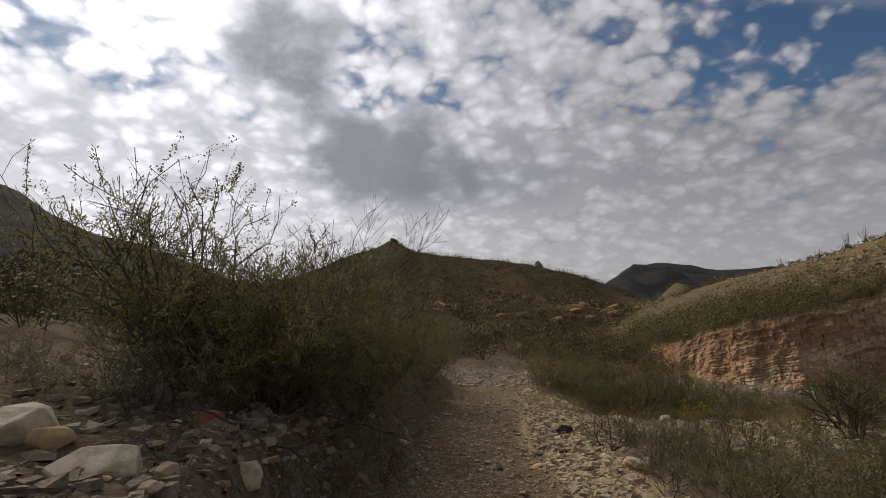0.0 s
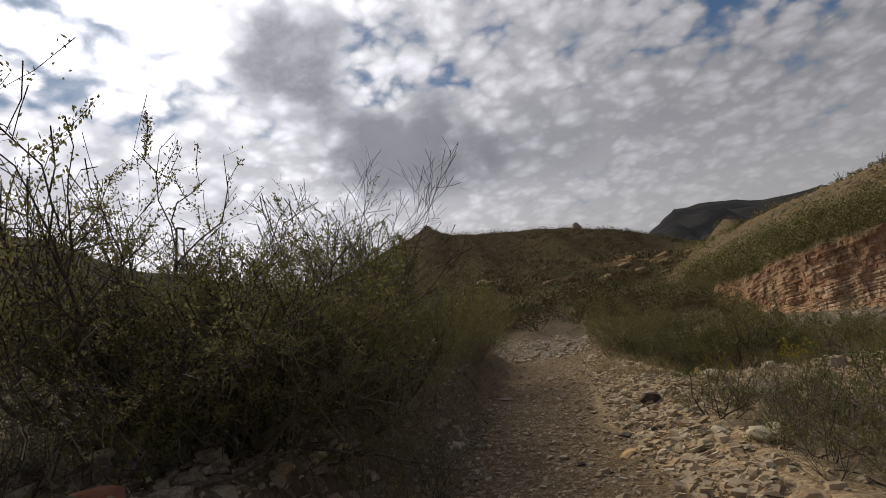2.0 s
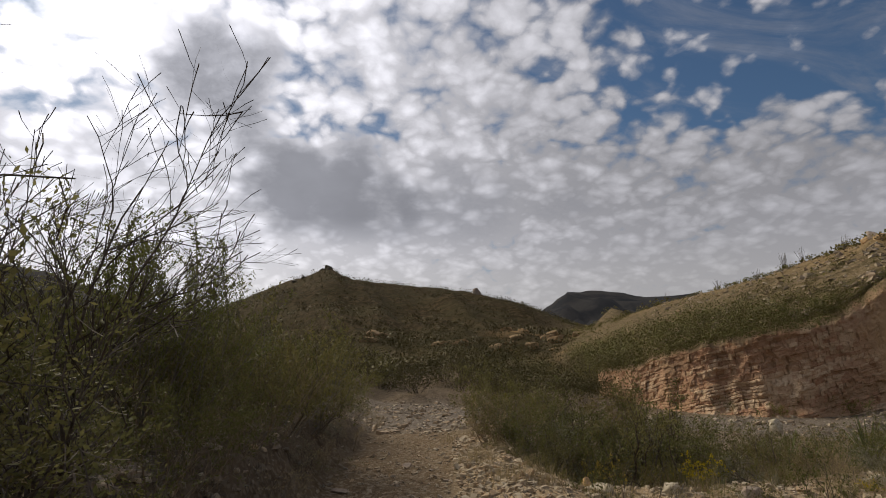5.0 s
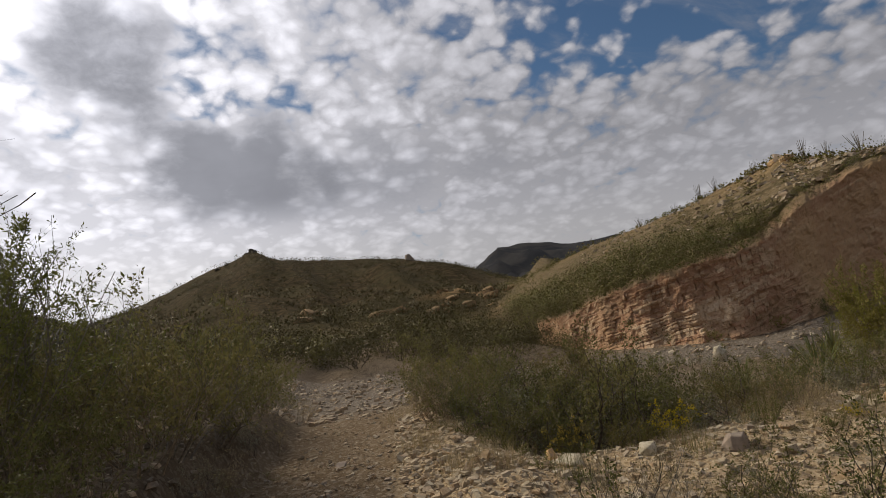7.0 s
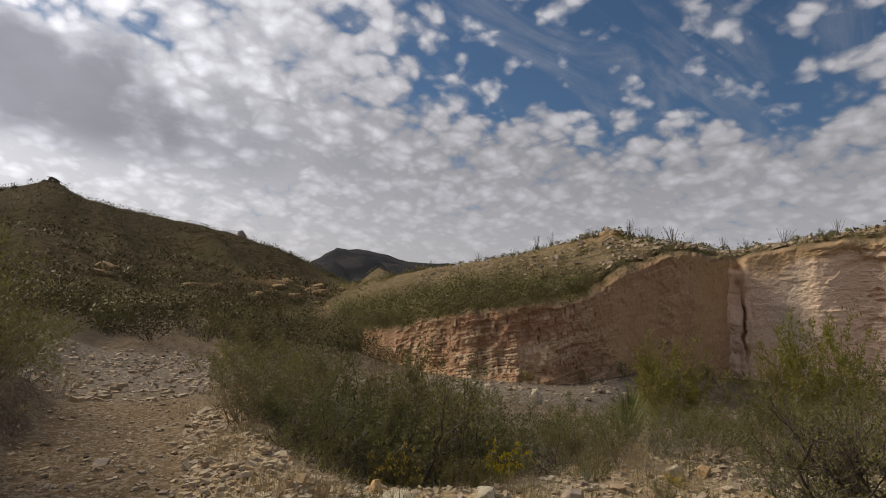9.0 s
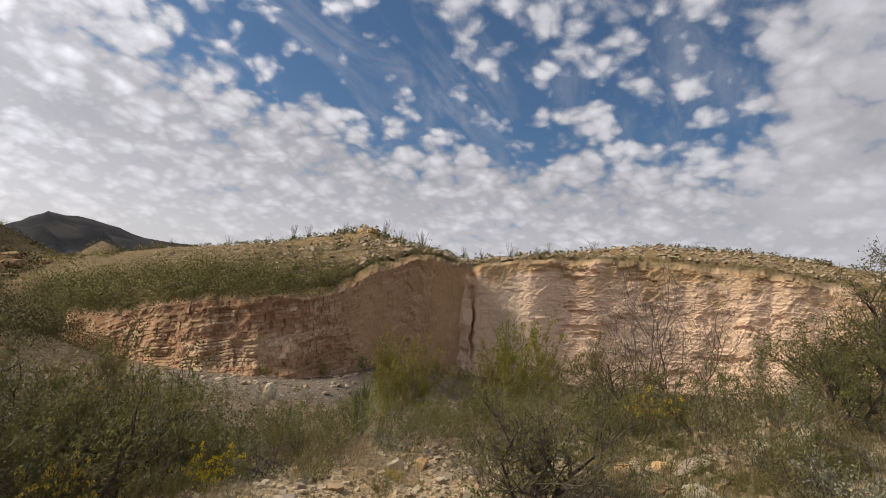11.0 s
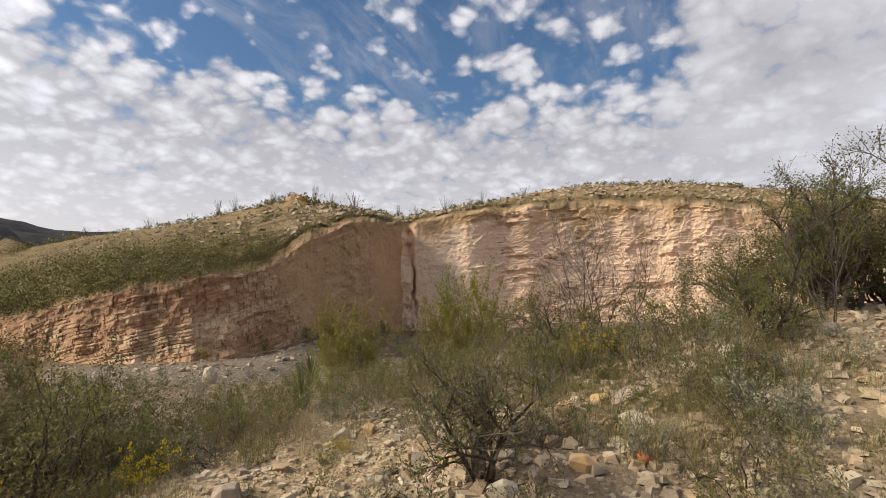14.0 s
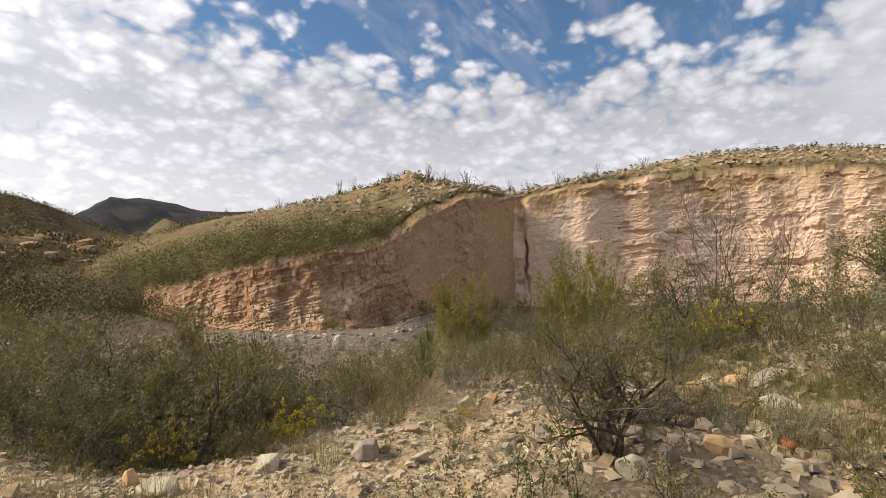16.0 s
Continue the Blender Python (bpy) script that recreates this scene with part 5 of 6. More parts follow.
# green band on the lip of the red cliff
for x, y in scatter(24, (6, 24, 18, 42), lambda x, y: 1.2 < polar(x, y)[0] - np.interp(polar(x, y)[1], HILL_AZ, FOOT_R) < 9 and 21 < polar(x, y)[1] < 45, 0.9):
    bush(rnd.choice(["fine0", "fine1", "fine1"]), x, y, rnd.uniform(0.4, 0.8), rnd.uniform(0, 360), rnd.uniform(0.7, 0.95))


def clumps(name, xs, ys, sizes, quads, mat, label, seed, fine=1.0, zs=None):
    """Many small bushes far off, each a loose tuft of leaf sprays."""
    rng = np.random.default_rng(seed)
    n = len(xs)
    zs = land(xs, ys) if zs is None else zs
    s = np.repeat(sizes, quads)
    u = rng.normal(0, 1, (n * quads, 3))
    u /= np.linalg.norm(u, axis=1)[:, None]
    u *= rng.uniform(0.3, 1, (n * quads, 1)) ** 0.5
    c = np.stack([np.repeat(xs, quads), np.repeat(ys, quads), np.repeat(zs, quads)], 1)
    c = c + u * np.stack([s * 0.62, s * 0.62, s * 0.42], 1) + np.stack([s * 0, s * 0, s * 0.36], 1)
    d = rng.normal(0, 1, (n * quads, 3)) + u + np.array([0, 0, 0.4])
    d /= np.linalg.norm(d, axis=1)[:, None]
    side = np.cross(d, rng.normal(0, 1, (n * quads, 3)))
    side /= np.linalg.norm(side, axis=1)[:, None]
    L, W = (fine * s * rng.uniform(0.22, 0.42, n * quads))[:, None], (fine * s * rng.uniform(0.08, 0.17, n * quads))[:, None]
    v = np.stack([c, c + d * L * 0.5 + side * W, c + d * L, c + d * L * 0.5 - side * W], 1)
    # sprays face outwards, so that each bush is shaded as one rounded body
    out_way = u + np.array([0, 0, 0.35])
    turned = np.sum(np.cross(v[:, 2] - v[:, 0], v[:, 3] - v[:, 1]) * out_way, 1) < 0
    v[turned] = v[turned][:, ::-1]
    tone = np.repeat(np.repeat(rng.random(n), quads), 4)
    me = mesh_of(name, v.reshape(-1, 3), np.arange(n * quads * 4).reshape(-1, 4), mat, True, {"tone": tone})
    way_n = np.repeat(out_way / np.linalg.norm(out_way, axis=1)[:, None], 4, 0)
    me.normals_split_custom_set_from_vertices(way_n.tolist())
    return tagged(new(name, me), label, "brush", kind="stuff")


def ring(count, az0, az1, r0, r1, seed, power=1.0):
    rng = np.random.default_rng(seed)
    az, r = np.radians(rng.uniform(az0, az1, count)), r0 + (r1 - r0) * rng.uniform(0, 1, count) ** power
    return EYE[0] + r * np.sin(az), EYE[1] + r * np.cos(az)


rng = np.random.default_rng(3)
x, y = ring(5200, 20, 120, 22, 110, 101, 1.3)
r, az = polar(x, y)
t = (r - np.interp(az, HILL_AZ, FOOT_R) - 1) / (np.interp(az, HILL_AZ, RIDGE_R) - np.interp(az, HILL_AZ, FOOT_R))
keep = (t > 0.02) & (t < 1.15) & ((az < 58) | (np.random.default_rng(8).random(len(az)) < 0.7))
big = (rng.random(keep.sum()) < 0.075) & (t[keep] < 0.95)
clumps("hillside_bushes", x[keep][big], y[keep][big], rng.uniform(0.5, 1.15, big.sum()), 80, L_LIP, "rounded olive bushes dotted over the hill above the cliffs", 131, 0.19)
clumps("hillside_brush", x[keep], y[keep], 0.14 + 0.55 * rng.random(keep.sum()) ** 3, 15, L_HILL, "scattered low desert brush covering the hill above the cliffs", 102, 0.52)
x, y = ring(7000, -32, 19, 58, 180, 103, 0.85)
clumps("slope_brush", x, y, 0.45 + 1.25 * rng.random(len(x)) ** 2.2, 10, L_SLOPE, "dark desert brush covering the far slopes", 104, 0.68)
# brush of the left slope; its leaf colour includes the shade of cloud
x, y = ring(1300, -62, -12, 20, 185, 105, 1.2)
clumps("bank_brush", x, y, rng.uniform(0.5, 1.4, len(x)), 18, L_SHADE, "dark brush on the rising slope beside the trail, cloud shade in its colour", 106, 0.35)
x, y = ring(700, 17, 31, 70, 150, 109)
clumps("knoll_brush", x, y, 0.4 + 0.9 * rng.random(len(x)) ** 2, 12, L_HILL, "scattered brush on the yellowish knoll", 110, 0.7)
# dense belt on the far side of the wash and on the lip of the red cliff
x, y = ring(1350, -26, 28, 27, 72, 111, 1.2)
r, az = polar(x, y)
keep = (wash_dist(x, y) > 3.4) & (r > 27) & ((az < 19) | ((r > np.interp(az, HILL_AZ, FOOT_R) + 1) & (r < 36)))
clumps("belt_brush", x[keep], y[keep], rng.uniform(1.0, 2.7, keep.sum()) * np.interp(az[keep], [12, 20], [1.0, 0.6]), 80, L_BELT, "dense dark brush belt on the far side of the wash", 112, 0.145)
x, y = ring(420, 9, 26.5, 22.5, 33, 116)
r, az = polar(x, y)
keep = (wash_dist(x, y) > 2.7) & (r < np.interp(az, HILL_AZ, FOOT_R) + 3)
base = np.where(r > np.interp(az, HILL_AZ, FOOT_R) - 0.4, np.maximum(land(x, y), rise(np.interp(az, HILL_AZ, LIP_EL), np.interp(az, HILL_AZ, FOOT_R)) - 0.2), land(x, y))
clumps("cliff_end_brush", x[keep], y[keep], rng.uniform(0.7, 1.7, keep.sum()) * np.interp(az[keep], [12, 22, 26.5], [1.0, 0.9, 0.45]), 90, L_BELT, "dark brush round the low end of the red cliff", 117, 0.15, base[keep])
az = 19 + 27 * np.random.default_rng(113).random(880) ** 1.25
r = np.interp(az, HILL_AZ, FOOT_R) + 0.5 + np.interp(az, [20, 30, 38, 46], [13.0, 9.5, 5.5, 2.5]) * np.random.default_rng(114).random(880) ** 1.4
clumps("lip_brush", EYE[0] + r * np.sin(np.radians(az)), EYE[1] + r * np.cos(np.radians(az)), rng.uniform(0.4, 1.1, 880) * np.interp(az, [20, 32, 46], [1.75, 1.3, 0.75]), 66, L_LIP, "green brush band on the lip of the red cliff", 115, 0.165)
az = np.random.default_rng(121).uniform(20, 108, 900)
foot = np.interp(az, HILL_AZ, FOOT_R)
r = foot - 0.15 + 2.2 * np.random.default_rng(122).random(900) ** 1.3
lip_z = np.maximum(rise(np.interp(az, HILL_AZ, LIP_EL), foot) - 0.03, land(EYE[0] + r * np.sin(np.radians(az)), EYE[1] + r * np.cos(np.radians(az))))
clumps("rim_brush", EYE[0] + r * np.sin(np.radians(az)), EYE[1] + r * np.cos(np.radians(az)), rng.uniform(0.15, 0.6, 900) * np.interp(az, [20, 40, 50], [1.3, 1.0, 0.6]), 36, L_LIP, "small bushes along the rim of the cliffs", 123, 0.36, lip_z)
# sparse knee-high plants along the skyline of the hill
x, y = ring(420, 30, 108, 0, 1, 107)
r, az = polar(x, y)
rad = np.interp(az, HILL_AZ, RIDGE_R) + np.random.default_rng(9).uniform(-1.5, 0.6, len(az))
x, y = EYE[0] + rad * np.sin(np.radians(az)), EYE[1] + rad * np.cos(np.radians(az))
clumps("ridge_brush", x, y, rng.uniform(0.15, 0.42, len(x)), 24, L_HILL, "small bushes along the ridge of the hill", 108)


# ocotillos on the ridge, sword-leaved plant on the flat, dry grass
def ocotillo_mesh(seed):
    g = np.random.default_rng(seed)
    lines = []
    for k in range(11):
        a, lean = g.uniform(0, 6.28), g.uniform(0.1, 0.65)
        d = np.array([math.cos(a) * math.sin(lean), math.sin(a) * math.sin(lean), math.cos(lean)])
        L = g.uniform(0.7, 1.15)
        pts = np.array([d * L * t + np.array([0, 0, 0.12 * L * t * t]) for t in np.linspace(0, 1, 5)])
        lines.append((pts, np.linspace(0.016, 0.008, 5), 0))
    return [mesh_of("wand", *tubes([l], 4), B_GREY) for l in lines]


oco = [ocotillo_mesh(s) for s in (1, 2, 3)]
for i, (a, back, s) in enumerate([(28.5, 0, 1.0), (33.5, -2, 0.9), (39.5, -1, 1.1), (41, 0, 0.9), (44.5, -1, 0.8), (48.8, -0.5, 1.0), (50.5, 0, 0.7), (53, -0.3, 1.0), (57.5, -1, 0.8), (59.5, -2, 0.7), (62.5, -3, 0.9), (66.5, -2, 0.8), (37, -3, 0.8), (71, -2, 0.8)]):
    d = np.interp(a, HILL_AZ, RIDGE_R) + back
    x, y = EYE[0] + d * math.sin(radians(a)), EYE[1] + d * math.cos(radians(a))
    ob = thing("ocotillo", "spindly ocotillo with bare wand-like stems on the ridge", "cactus", pose(x, y, spot(x, y, 0.05), 0, 0, 47 * i) @ Matrix.Scale(s, 4), group="ocotillos on the ridge")
    for me in oco[i % 3]:
        part("wand", me, ob)


def sword_mesh(seed, blades, length):
    g = np.random.default_rng(seed)
    v, f = [], []
    for k in range(blades):
        a, lean, L = g.uniform(0, 6.28), g.uniform(0.15, 1.25), length * g.uniform(0.7, 1.1)
        d, side = np.array([math.cos(a) * math.sin(lean), math.sin(a) * math.sin(lean), math.cos(lean)]), np.array([-math.sin(a), math.cos(a), 0])
        b = len(v)
        for t, wd in ((0, 0.014), (0.35, 0.016), (0.7, 0.010), (1.0, 0.001)):
            p = d * L * t - np.array([0, 0, 0.22 * L * t * t * math.sin(lean)])
            v += [p - side * wd, p + side * wd + np.array([0, 0, 0.004])]
        f += [[b, b + 1, b + 3, b + 2], [b + 2, b + 3, b + 5, b + 4], [b + 4, b + 5, b + 7, b + 6]]
    return mesh_of("rosette", v, f, L_SWORD)


for x, y, s in [(8.7, 12.4, 1.0), (7.6, 12.9, 0.7), (11.4, 14.6, 0.8)]:
    ob = thing("sotol", "sotol rosette of long narrow green sword leaves", "plant", pose(x, y, spot(x, y), 0, 0, 70 * x) @ Matrix.Scale(s, 4), group="sotols on the flat")
    part("rosette", sword_mesh(int(x * 10), 90, 0.95), ob)


def grass(name, pts, height, blades, mat, label, seed):
    g = np.random.default_rng(seed)
    P = np.repeat(np.array(pts), blades, 0)
    n = len(P)
    a, lean = g.uniform(0, 6.28, n), np.abs(g.normal(0, 0.42, n))
    d = np.stack([np.cos(a) * np.sin(lean), np.sin(a) * np.sin(lean), np.cos(lean)], 1)
    base = np.stack([P[:, 0] + g.normal(0, 0.10, n), P[:, 1] + g.normal(0, 0.10, n)], 1)
    z = land(base[:, 0], base[:, 1])
    b = np.column_stack([base, z])
    L = (height * g.uniform(0.5, 1.15, n))[:, None]
    side = np.stack([-np.sin(a), np.cos(a), a * 0], 1) * 0.0016
    mid = b + d * L * 0.55
    tip = b + d * L + np.stack([np.cos(a) * 0.2, np.sin(a) * 0.2, a * 0 - 0.05], 1) * L
    v = np.stack([b - side, b + side, mid + side * 0.8, mid - side * 0.8, tip], 1).reshape(-1, 3)
    k = np.arange(n)[:, None] * 5
    me = mesh_of(name, v, (k + np.array([[0, 1, 2, 3]])).tolist() + (k + np.array([[3, 2, 4]])).tolist(), mat)
    return tagged(new(name, me), label, "grass", kind="stuff")


g = np.random.default_rng(77)
pts = [(g.uniform(6, 11), g.uniform(4.6, 8.2)) for _ in range(30)] + [(g.uniform(2, 6.5), g.uniform(8.9, 10.6)) for _ in range(14)] + [(1.5 + g.uniform(0, 0.9), g.uniform(9.5, 14)) for _ in range(14)] + [(4.4 + g.normal(0, 0.5), 5.6 + g.normal(0, 0.35)) for _ in range(12)]
grass("dry_grass", pts, 0.28, 80, L_STRAW, "tufts of dry grass between the stones", 78)
pts = [(g.uniform(6, 11), g.uniform(4.6, 8.2)) for _ in range(120)] + [(g.uniform(2.2, 7), g.uniform(9.2, 11)) for _ in range(12)]
grass("green_grass", pts, 0.34, 80, L_GRASS, "tufts of green grass between the stones", 79)

# ---- stones ----
rs = random.Random(12)
def rock_mesh(name, seed, mat, points=20, flat=0.7, bevel=0.03):
    """A broken, angular stone about one unit across."""
    g = np.random.default_rng(seed)
    bm = bmesh.new()
    for _ in range(points):
        v = g.normal(0, 1, 3)
        v = v / np.linalg.norm(v) * g.uniform(0.8, 1.0) * 0.5
        v = np.clip(v, -0.34, 0.34) * 1.15
        bm.verts.new((v[0], v[1] * 0.85, v[2] * flat))
    hull = bmesh.ops.convex_hull(bm, input=bm.verts)
    loose = list({e for e in hull["geom_interior"] + hull["geom_unused"] if isinstance(e, bmesh.types.BMVert)})
    bmesh.ops.delete(bm, geom=loose, context="VERTS")
    bmesh.ops.dissolve_limit(bm, angle_limit=0.25, verts=bm.verts, edges=bm.edges)
    if bevel:
        bmesh.ops.bevel(bm, geom=list(bm.edges), offset=bevel, segments=1, affect="EDGES")
    bmesh.ops.triangulate(bm, faces=bm.faces)
    for v in bm.verts:
        k = v.co * 7
        v.co += v.co.normalized() * 0.02 * noise.noise(k)
    me = bpy.data.meshes.new(name)
    bm.to_mesh(me)
    bm.free()
    me.materials.append(mat)
    return me


ROCKS = [rock_mesh("stone", 200 + i, M_RUBBLE if i < 6 else M_STONE, 17 + i % 5, 0.45 + 0.12 * (i % 4), 0.02) for i in range(10)]


def stone(x, y, size, mesh_, label="", name="stone", z=None, turn=None, tilt=8, sink=0.25, aspect=(1, 1, 1), group="loose stones"):
    turn = rs.uniform(0, 360) if turn is None else turn
    z = spot(x, y) if z is None else z
    ob = new(name, mesh_)
    hz = size * aspect[2] * 0.30
    ob.matrix_basis = pose(x, y, z + hz * (1 - sink * 2), rs.uniform(-tilt, tilt), rs.uniform(-tilt, tilt), turn) @ Matrix.Diagonal((size * aspect[0], size * aspect[1], size * aspect[2], 1))
    return tagged(ob, label or "pale broken limestone lying on the gravel", "stone", group)


BIG = {k: [rock_mesh(k + "_stone", 300 + 7 * j + i, m, 24, 0.75, 0.022) for i in range(3)] for j, (k, m) in enumerate([("pale", M_PALE), ("red", M_RED), ("ochre", M_OCHRE), ("orange", M_BRICK), ("dark", M_DARK), ("grey", M_GREY)])}
OUTCROP = [rock_mesh("outcrop", 360 + i, M_OUTCROP, 34, 0.8, 0.0) for i in range(3)]
a = radians(9.0)
stone(EYE[0] + 163 * math.sin(a), EYE[1] + 163 * math.cos(a), 3.9, BIG["grey"][1], "dark rock knob on the far ridge", "rock_knob", aspect=(0.85, 0.85, 1.1), sink=0.3, turn=0, tilt=3, group="rock knobs")
for deg, d, size, tall in [(-7.0, 164, 3.4, 1.0), (-7.5, 163, 2.4, 0.9), (-6.4, 163, 2.2, 0.8), (-10.4, 162, 2.0, 0.9), (-9.5, 162, 1.8, 1.0)]:
    stone(EYE[0] + d * math.sin(radians(deg)), EYE[1] + d * math.cos(radians(deg)), size, BIG["dark"][int(d) % 3], "dark rock on the summit of the far hill", "summit_rock", aspect=(1.3, 1.0, tall), sink=0.35, tilt=10, group="summit rocks")
og = np.random.default_rng(61)
for k in range(22):
    a, d = (og.uniform(10.5, 19.5), og.uniform(66, 84)) if k < 17 else (og.uniform(-6, 7), og.uniform(60, 72))
    stone(EYE[0] + d * math.sin(radians(a)), EYE[1] + d * math.cos(radians(a)), og.uniform(0.9, 2.2), OUTCROP[k % 3], "weathered yellow-tan rock outcrop on the slope", "outcrop", tilt=18, sink=0.36, aspect=(1.6, 0.9, 0.8), group="rock outcrops on the slope")
# on the bank beside the trail
stone(-1.36, 2.10, 0.40, BIG["pale"][0], "flat pale grey boulder on the dark bank", "boulder", aspect=(1.05, 0.8, 0.7), turn=20, tilt=4)
stone(-1.92, 2.45, 0.36, BIG["pale"][1], "rounded pale boulder on the dark bank", "boulder", aspect=(1, 0.9, 1.0), turn=70)
stone(-1.74, 2.40, 0.24, BIG["ochre"][0], "tilted tan slab on the bank", "boulder", aspect=(1.2, 0.5, 0.8), tilt=25)
stone(-1.40, 3.15, 0.24, BIG["red"][0], "rust-red angular stone on the bank", "boulder", aspect=(1, 0.9, 0.8), turn=15)
stone(-1.0, 2.78, 0.22, BIG["pale"][2], "pale upright stone on the bank", "boulder", aspect=(0.8, 0.8, 1.1), turn=120)
stone(-0.82, 2.35, 0.15, BIG["ochre"][1], "yellowish stone on the bank", "boulder", aspect=(0.9, 0.7, 1.0))
stone(-1.9, 3.6, 0.22, BIG["grey"][0], "grey stone standing on the bank", "boulder", aspect=(0.6, 0.6, 1.2))
# beside the trail
stone(1.62, 8.15, 0.36, BIG["dark"][0], "black rock beside the trail", "boulder", aspect=(1, 0.8, 0.8), turn=30)
stone(1.42, 8.05, 0.20, BIG["pale"][0], "pale stone leaning on the black rock", "boulder", aspect=(0.6, 0.6, 1.0), turn=80)
stone(1.12, 7.3, 0.17, BIG["dark"][1], "dark stone on the trail edge", "boulder", aspect=(1.2, 0.8, 0.5))
stone(1.42, 7.15, 0.15, BIG["dark"][2], "dark stone on the trail edge", "boulder", aspect=(1.1, 0.8, 0.5))
stone(0.55, 6.5, 0.11, BIG["dark"][0], "small black stone on the trail", "boulder", aspect=(1.1, 0.9, 0.6))
stone(1.0, 6.6, 0.30, BIG["ochre"][2], "flat tan slab sunk in the trail", "boulder", aspect=(1.2, 0.6, 0.25), tilt=3)
stone(1.95, 6.05, 0.27, BIG["pale"][1], "large white stone on the trail shoulder", "boulder", aspect=(1, 0.9, 0.9))
stone(2.15, 6.3, 0.22, BIG["pale"][2], "large white stone on the trail shoulder", "boulder", aspect=(1, 0.9, 0.8))
stone(1.75, 6.35, 0.20, BIG["pale"][0], "white stone on the trail shoulder", "boulder", aspect=(1, 0.8, 0.8))
stone(0.72, 11.4, 0.24, BIG["grey"][1], "flat brown stone on the trail", "boulder", aspect=(1.2, 0.7, 0.35), tilt=3)
stone(-0.1, 10.3, 0.24, BIG["grey"][2], "flat brown stone at the trail edge", "boulder", aspect=(1.2, 0.7, 0.35), tilt=3)
# on the gravel and the stony rise
stone(4.38, 9.2, 0.38, BIG["grey"][0], "square grey-tan boulder on the gravel", "boulder", aspect=(1, 0.9, 0.8), turn=25)
stone(3.62, 9.5, 0.26, BIG["pale"][1], "pale boulder on the gravel", "boulder")
stone(2.85, 10.1, 0.26, BIG["ochre"][1], "tan upright stone at the brush edge", "boulder", aspect=(0.6, 0.6, 1.1))
stone(2.9, 9.75, 0.32, BIG["pale"][0], "white boulder at the brush edge", "boulder", aspect=(1.1, 0.8, 0.8))
stone(6.05, 9.45, 0.28, BIG["pale"][2], "whitish stone at the brush edge", "boulder")
stone(6.35, 9.3, 0.26, BIG["ochre"][0], "pinkish upright stone at the brush edge", "boulder", aspect=(0.8, 0.7, 1.1))
stone(5.72, 7.9, 0.44, BIG["ochre"][1], "flat yellow-orange slab on the gravel", "boulder", aspect=(1.2, 0.6, 0.4), turn=140, tilt=12)
stone(7.1, 7.35, 0.36, BIG["ochre"][0], "yellow-orange boulder on the stony rise", "boulder", aspect=(1, 0.8, 0.9))
stone(7.45, 7.05, 0.34, BIG["ochre"][2], "yellow-orange boulder on the stony rise", "boulder", aspect=(1.1, 0.8, 0.9))
stone(7.55, 6.75, 0.46, BIG["grey"][1], "tilted brown slab on the stony rise", "boulder", aspect=(1.2, 0.7, 0.5), tilt=15)
stone(6.75, 6.55, 0.38, BIG["pale"][2], "pale boulder on the stony rise", "boulder", aspect=(1.1, 0.9, 0.7))
stone(6.1, 6.42, 0.19, BIG["orange"][0], "bright orange stone among pale ones", "boulder", aspect=(1.2, 0.7, 0.7))
stone(6.35, 6.2, 0.15, BIG["pale"][0], "round white stone on the stony rise", "boulder")
stone(5.75, 6.8, 0.30, BIG["ochre"][2], "tan and orange block on the gravel", "boulder", aspect=(1.1, 0.8, 0.8))
stone(5.45, 7.1, 0.24, BIG["grey"][2], "grey upright block on the gravel", "boulder", aspect=(0.7, 0.6, 1.2))
stone(5.15, 7.25, 0.28, BIG["pale"][1], "white block on the gravel", "boulder")
stone(8.6, 5.75, 0.42, BIG["pale"][0], "pale boulder beside the mesquite trunk", "boulder", aspect=(0.8, 0.7, 1.1))
stone(8.2, 6.2, 0.34, BIG["pale"][2], "white stone on the stony rise", "boulder")
stone(9.3, 4.7, 0.36, BIG["grey"][0], "tilted slab on the stony rise", "boulder", aspect=(1.1, 0.5, 0.9), tilt=25)
stone(9.8, 5.1, 0.36, BIG["ochre"][2], "tilted tan slab on the stony rise", "boulder", aspect=(1.1, 0.5, 0.9), tilt=25)
stone(9.6, 15.9, 0.55, BIG["pale"][1], "white standing stone in the brush", "boulder", aspect=(0.6, 0.6, 1.5), tilt=4)
stone(7.6, 13.4, 0.3, BIG["pale"][2], "white stone in the brush", "boulder")



def zone_stones(count, pick, lo, hi, label, group):
    for _ in range(count):
        x, y = pick()
        s = lo + (hi - lo) * rs.random() ** 2.2
        stone(x, y, s, rs.choice(ROCKS), label, "stone", turn=rs.uniform(0, 360), tilt=14, aspect=(1, rs.uniform(0.7, 1), rs.uniform(0.6, 1)), group=group)


def shoulder():
    y = rs.uniform(4.5, 13.5)
    return float(trail_x(y)) + 0.85 + abs(rs.gauss(0.25, 0.22)), y


zone_stones(80, shoulder, 0.06, 0.20, "pale broken stone on the trail shoulder", "stones on the trail shoulder")
zone_stones(45, lambda: (rs.uniform(2.2, 6.8), rs.uniform(7.2, 9.7)), 0.06, 0.20, "pale broken stone on open gravel", "stones on the gravel")
zone_stones(75, lambda: (rs.uniform(5.3, 11.0), rs.uniform(4.8, 8.0)), 0.09, 0.34, "pale broken stone on the stony rise", "stones on the rise")
zone_stones(80, lambda: (-0.75 - abs(rs.gauss(0, 0.9)), rs.uniform(1.2, 9.0)), 0.05, 0.20, "dusty stone on the dark bank", "stones on the bank")
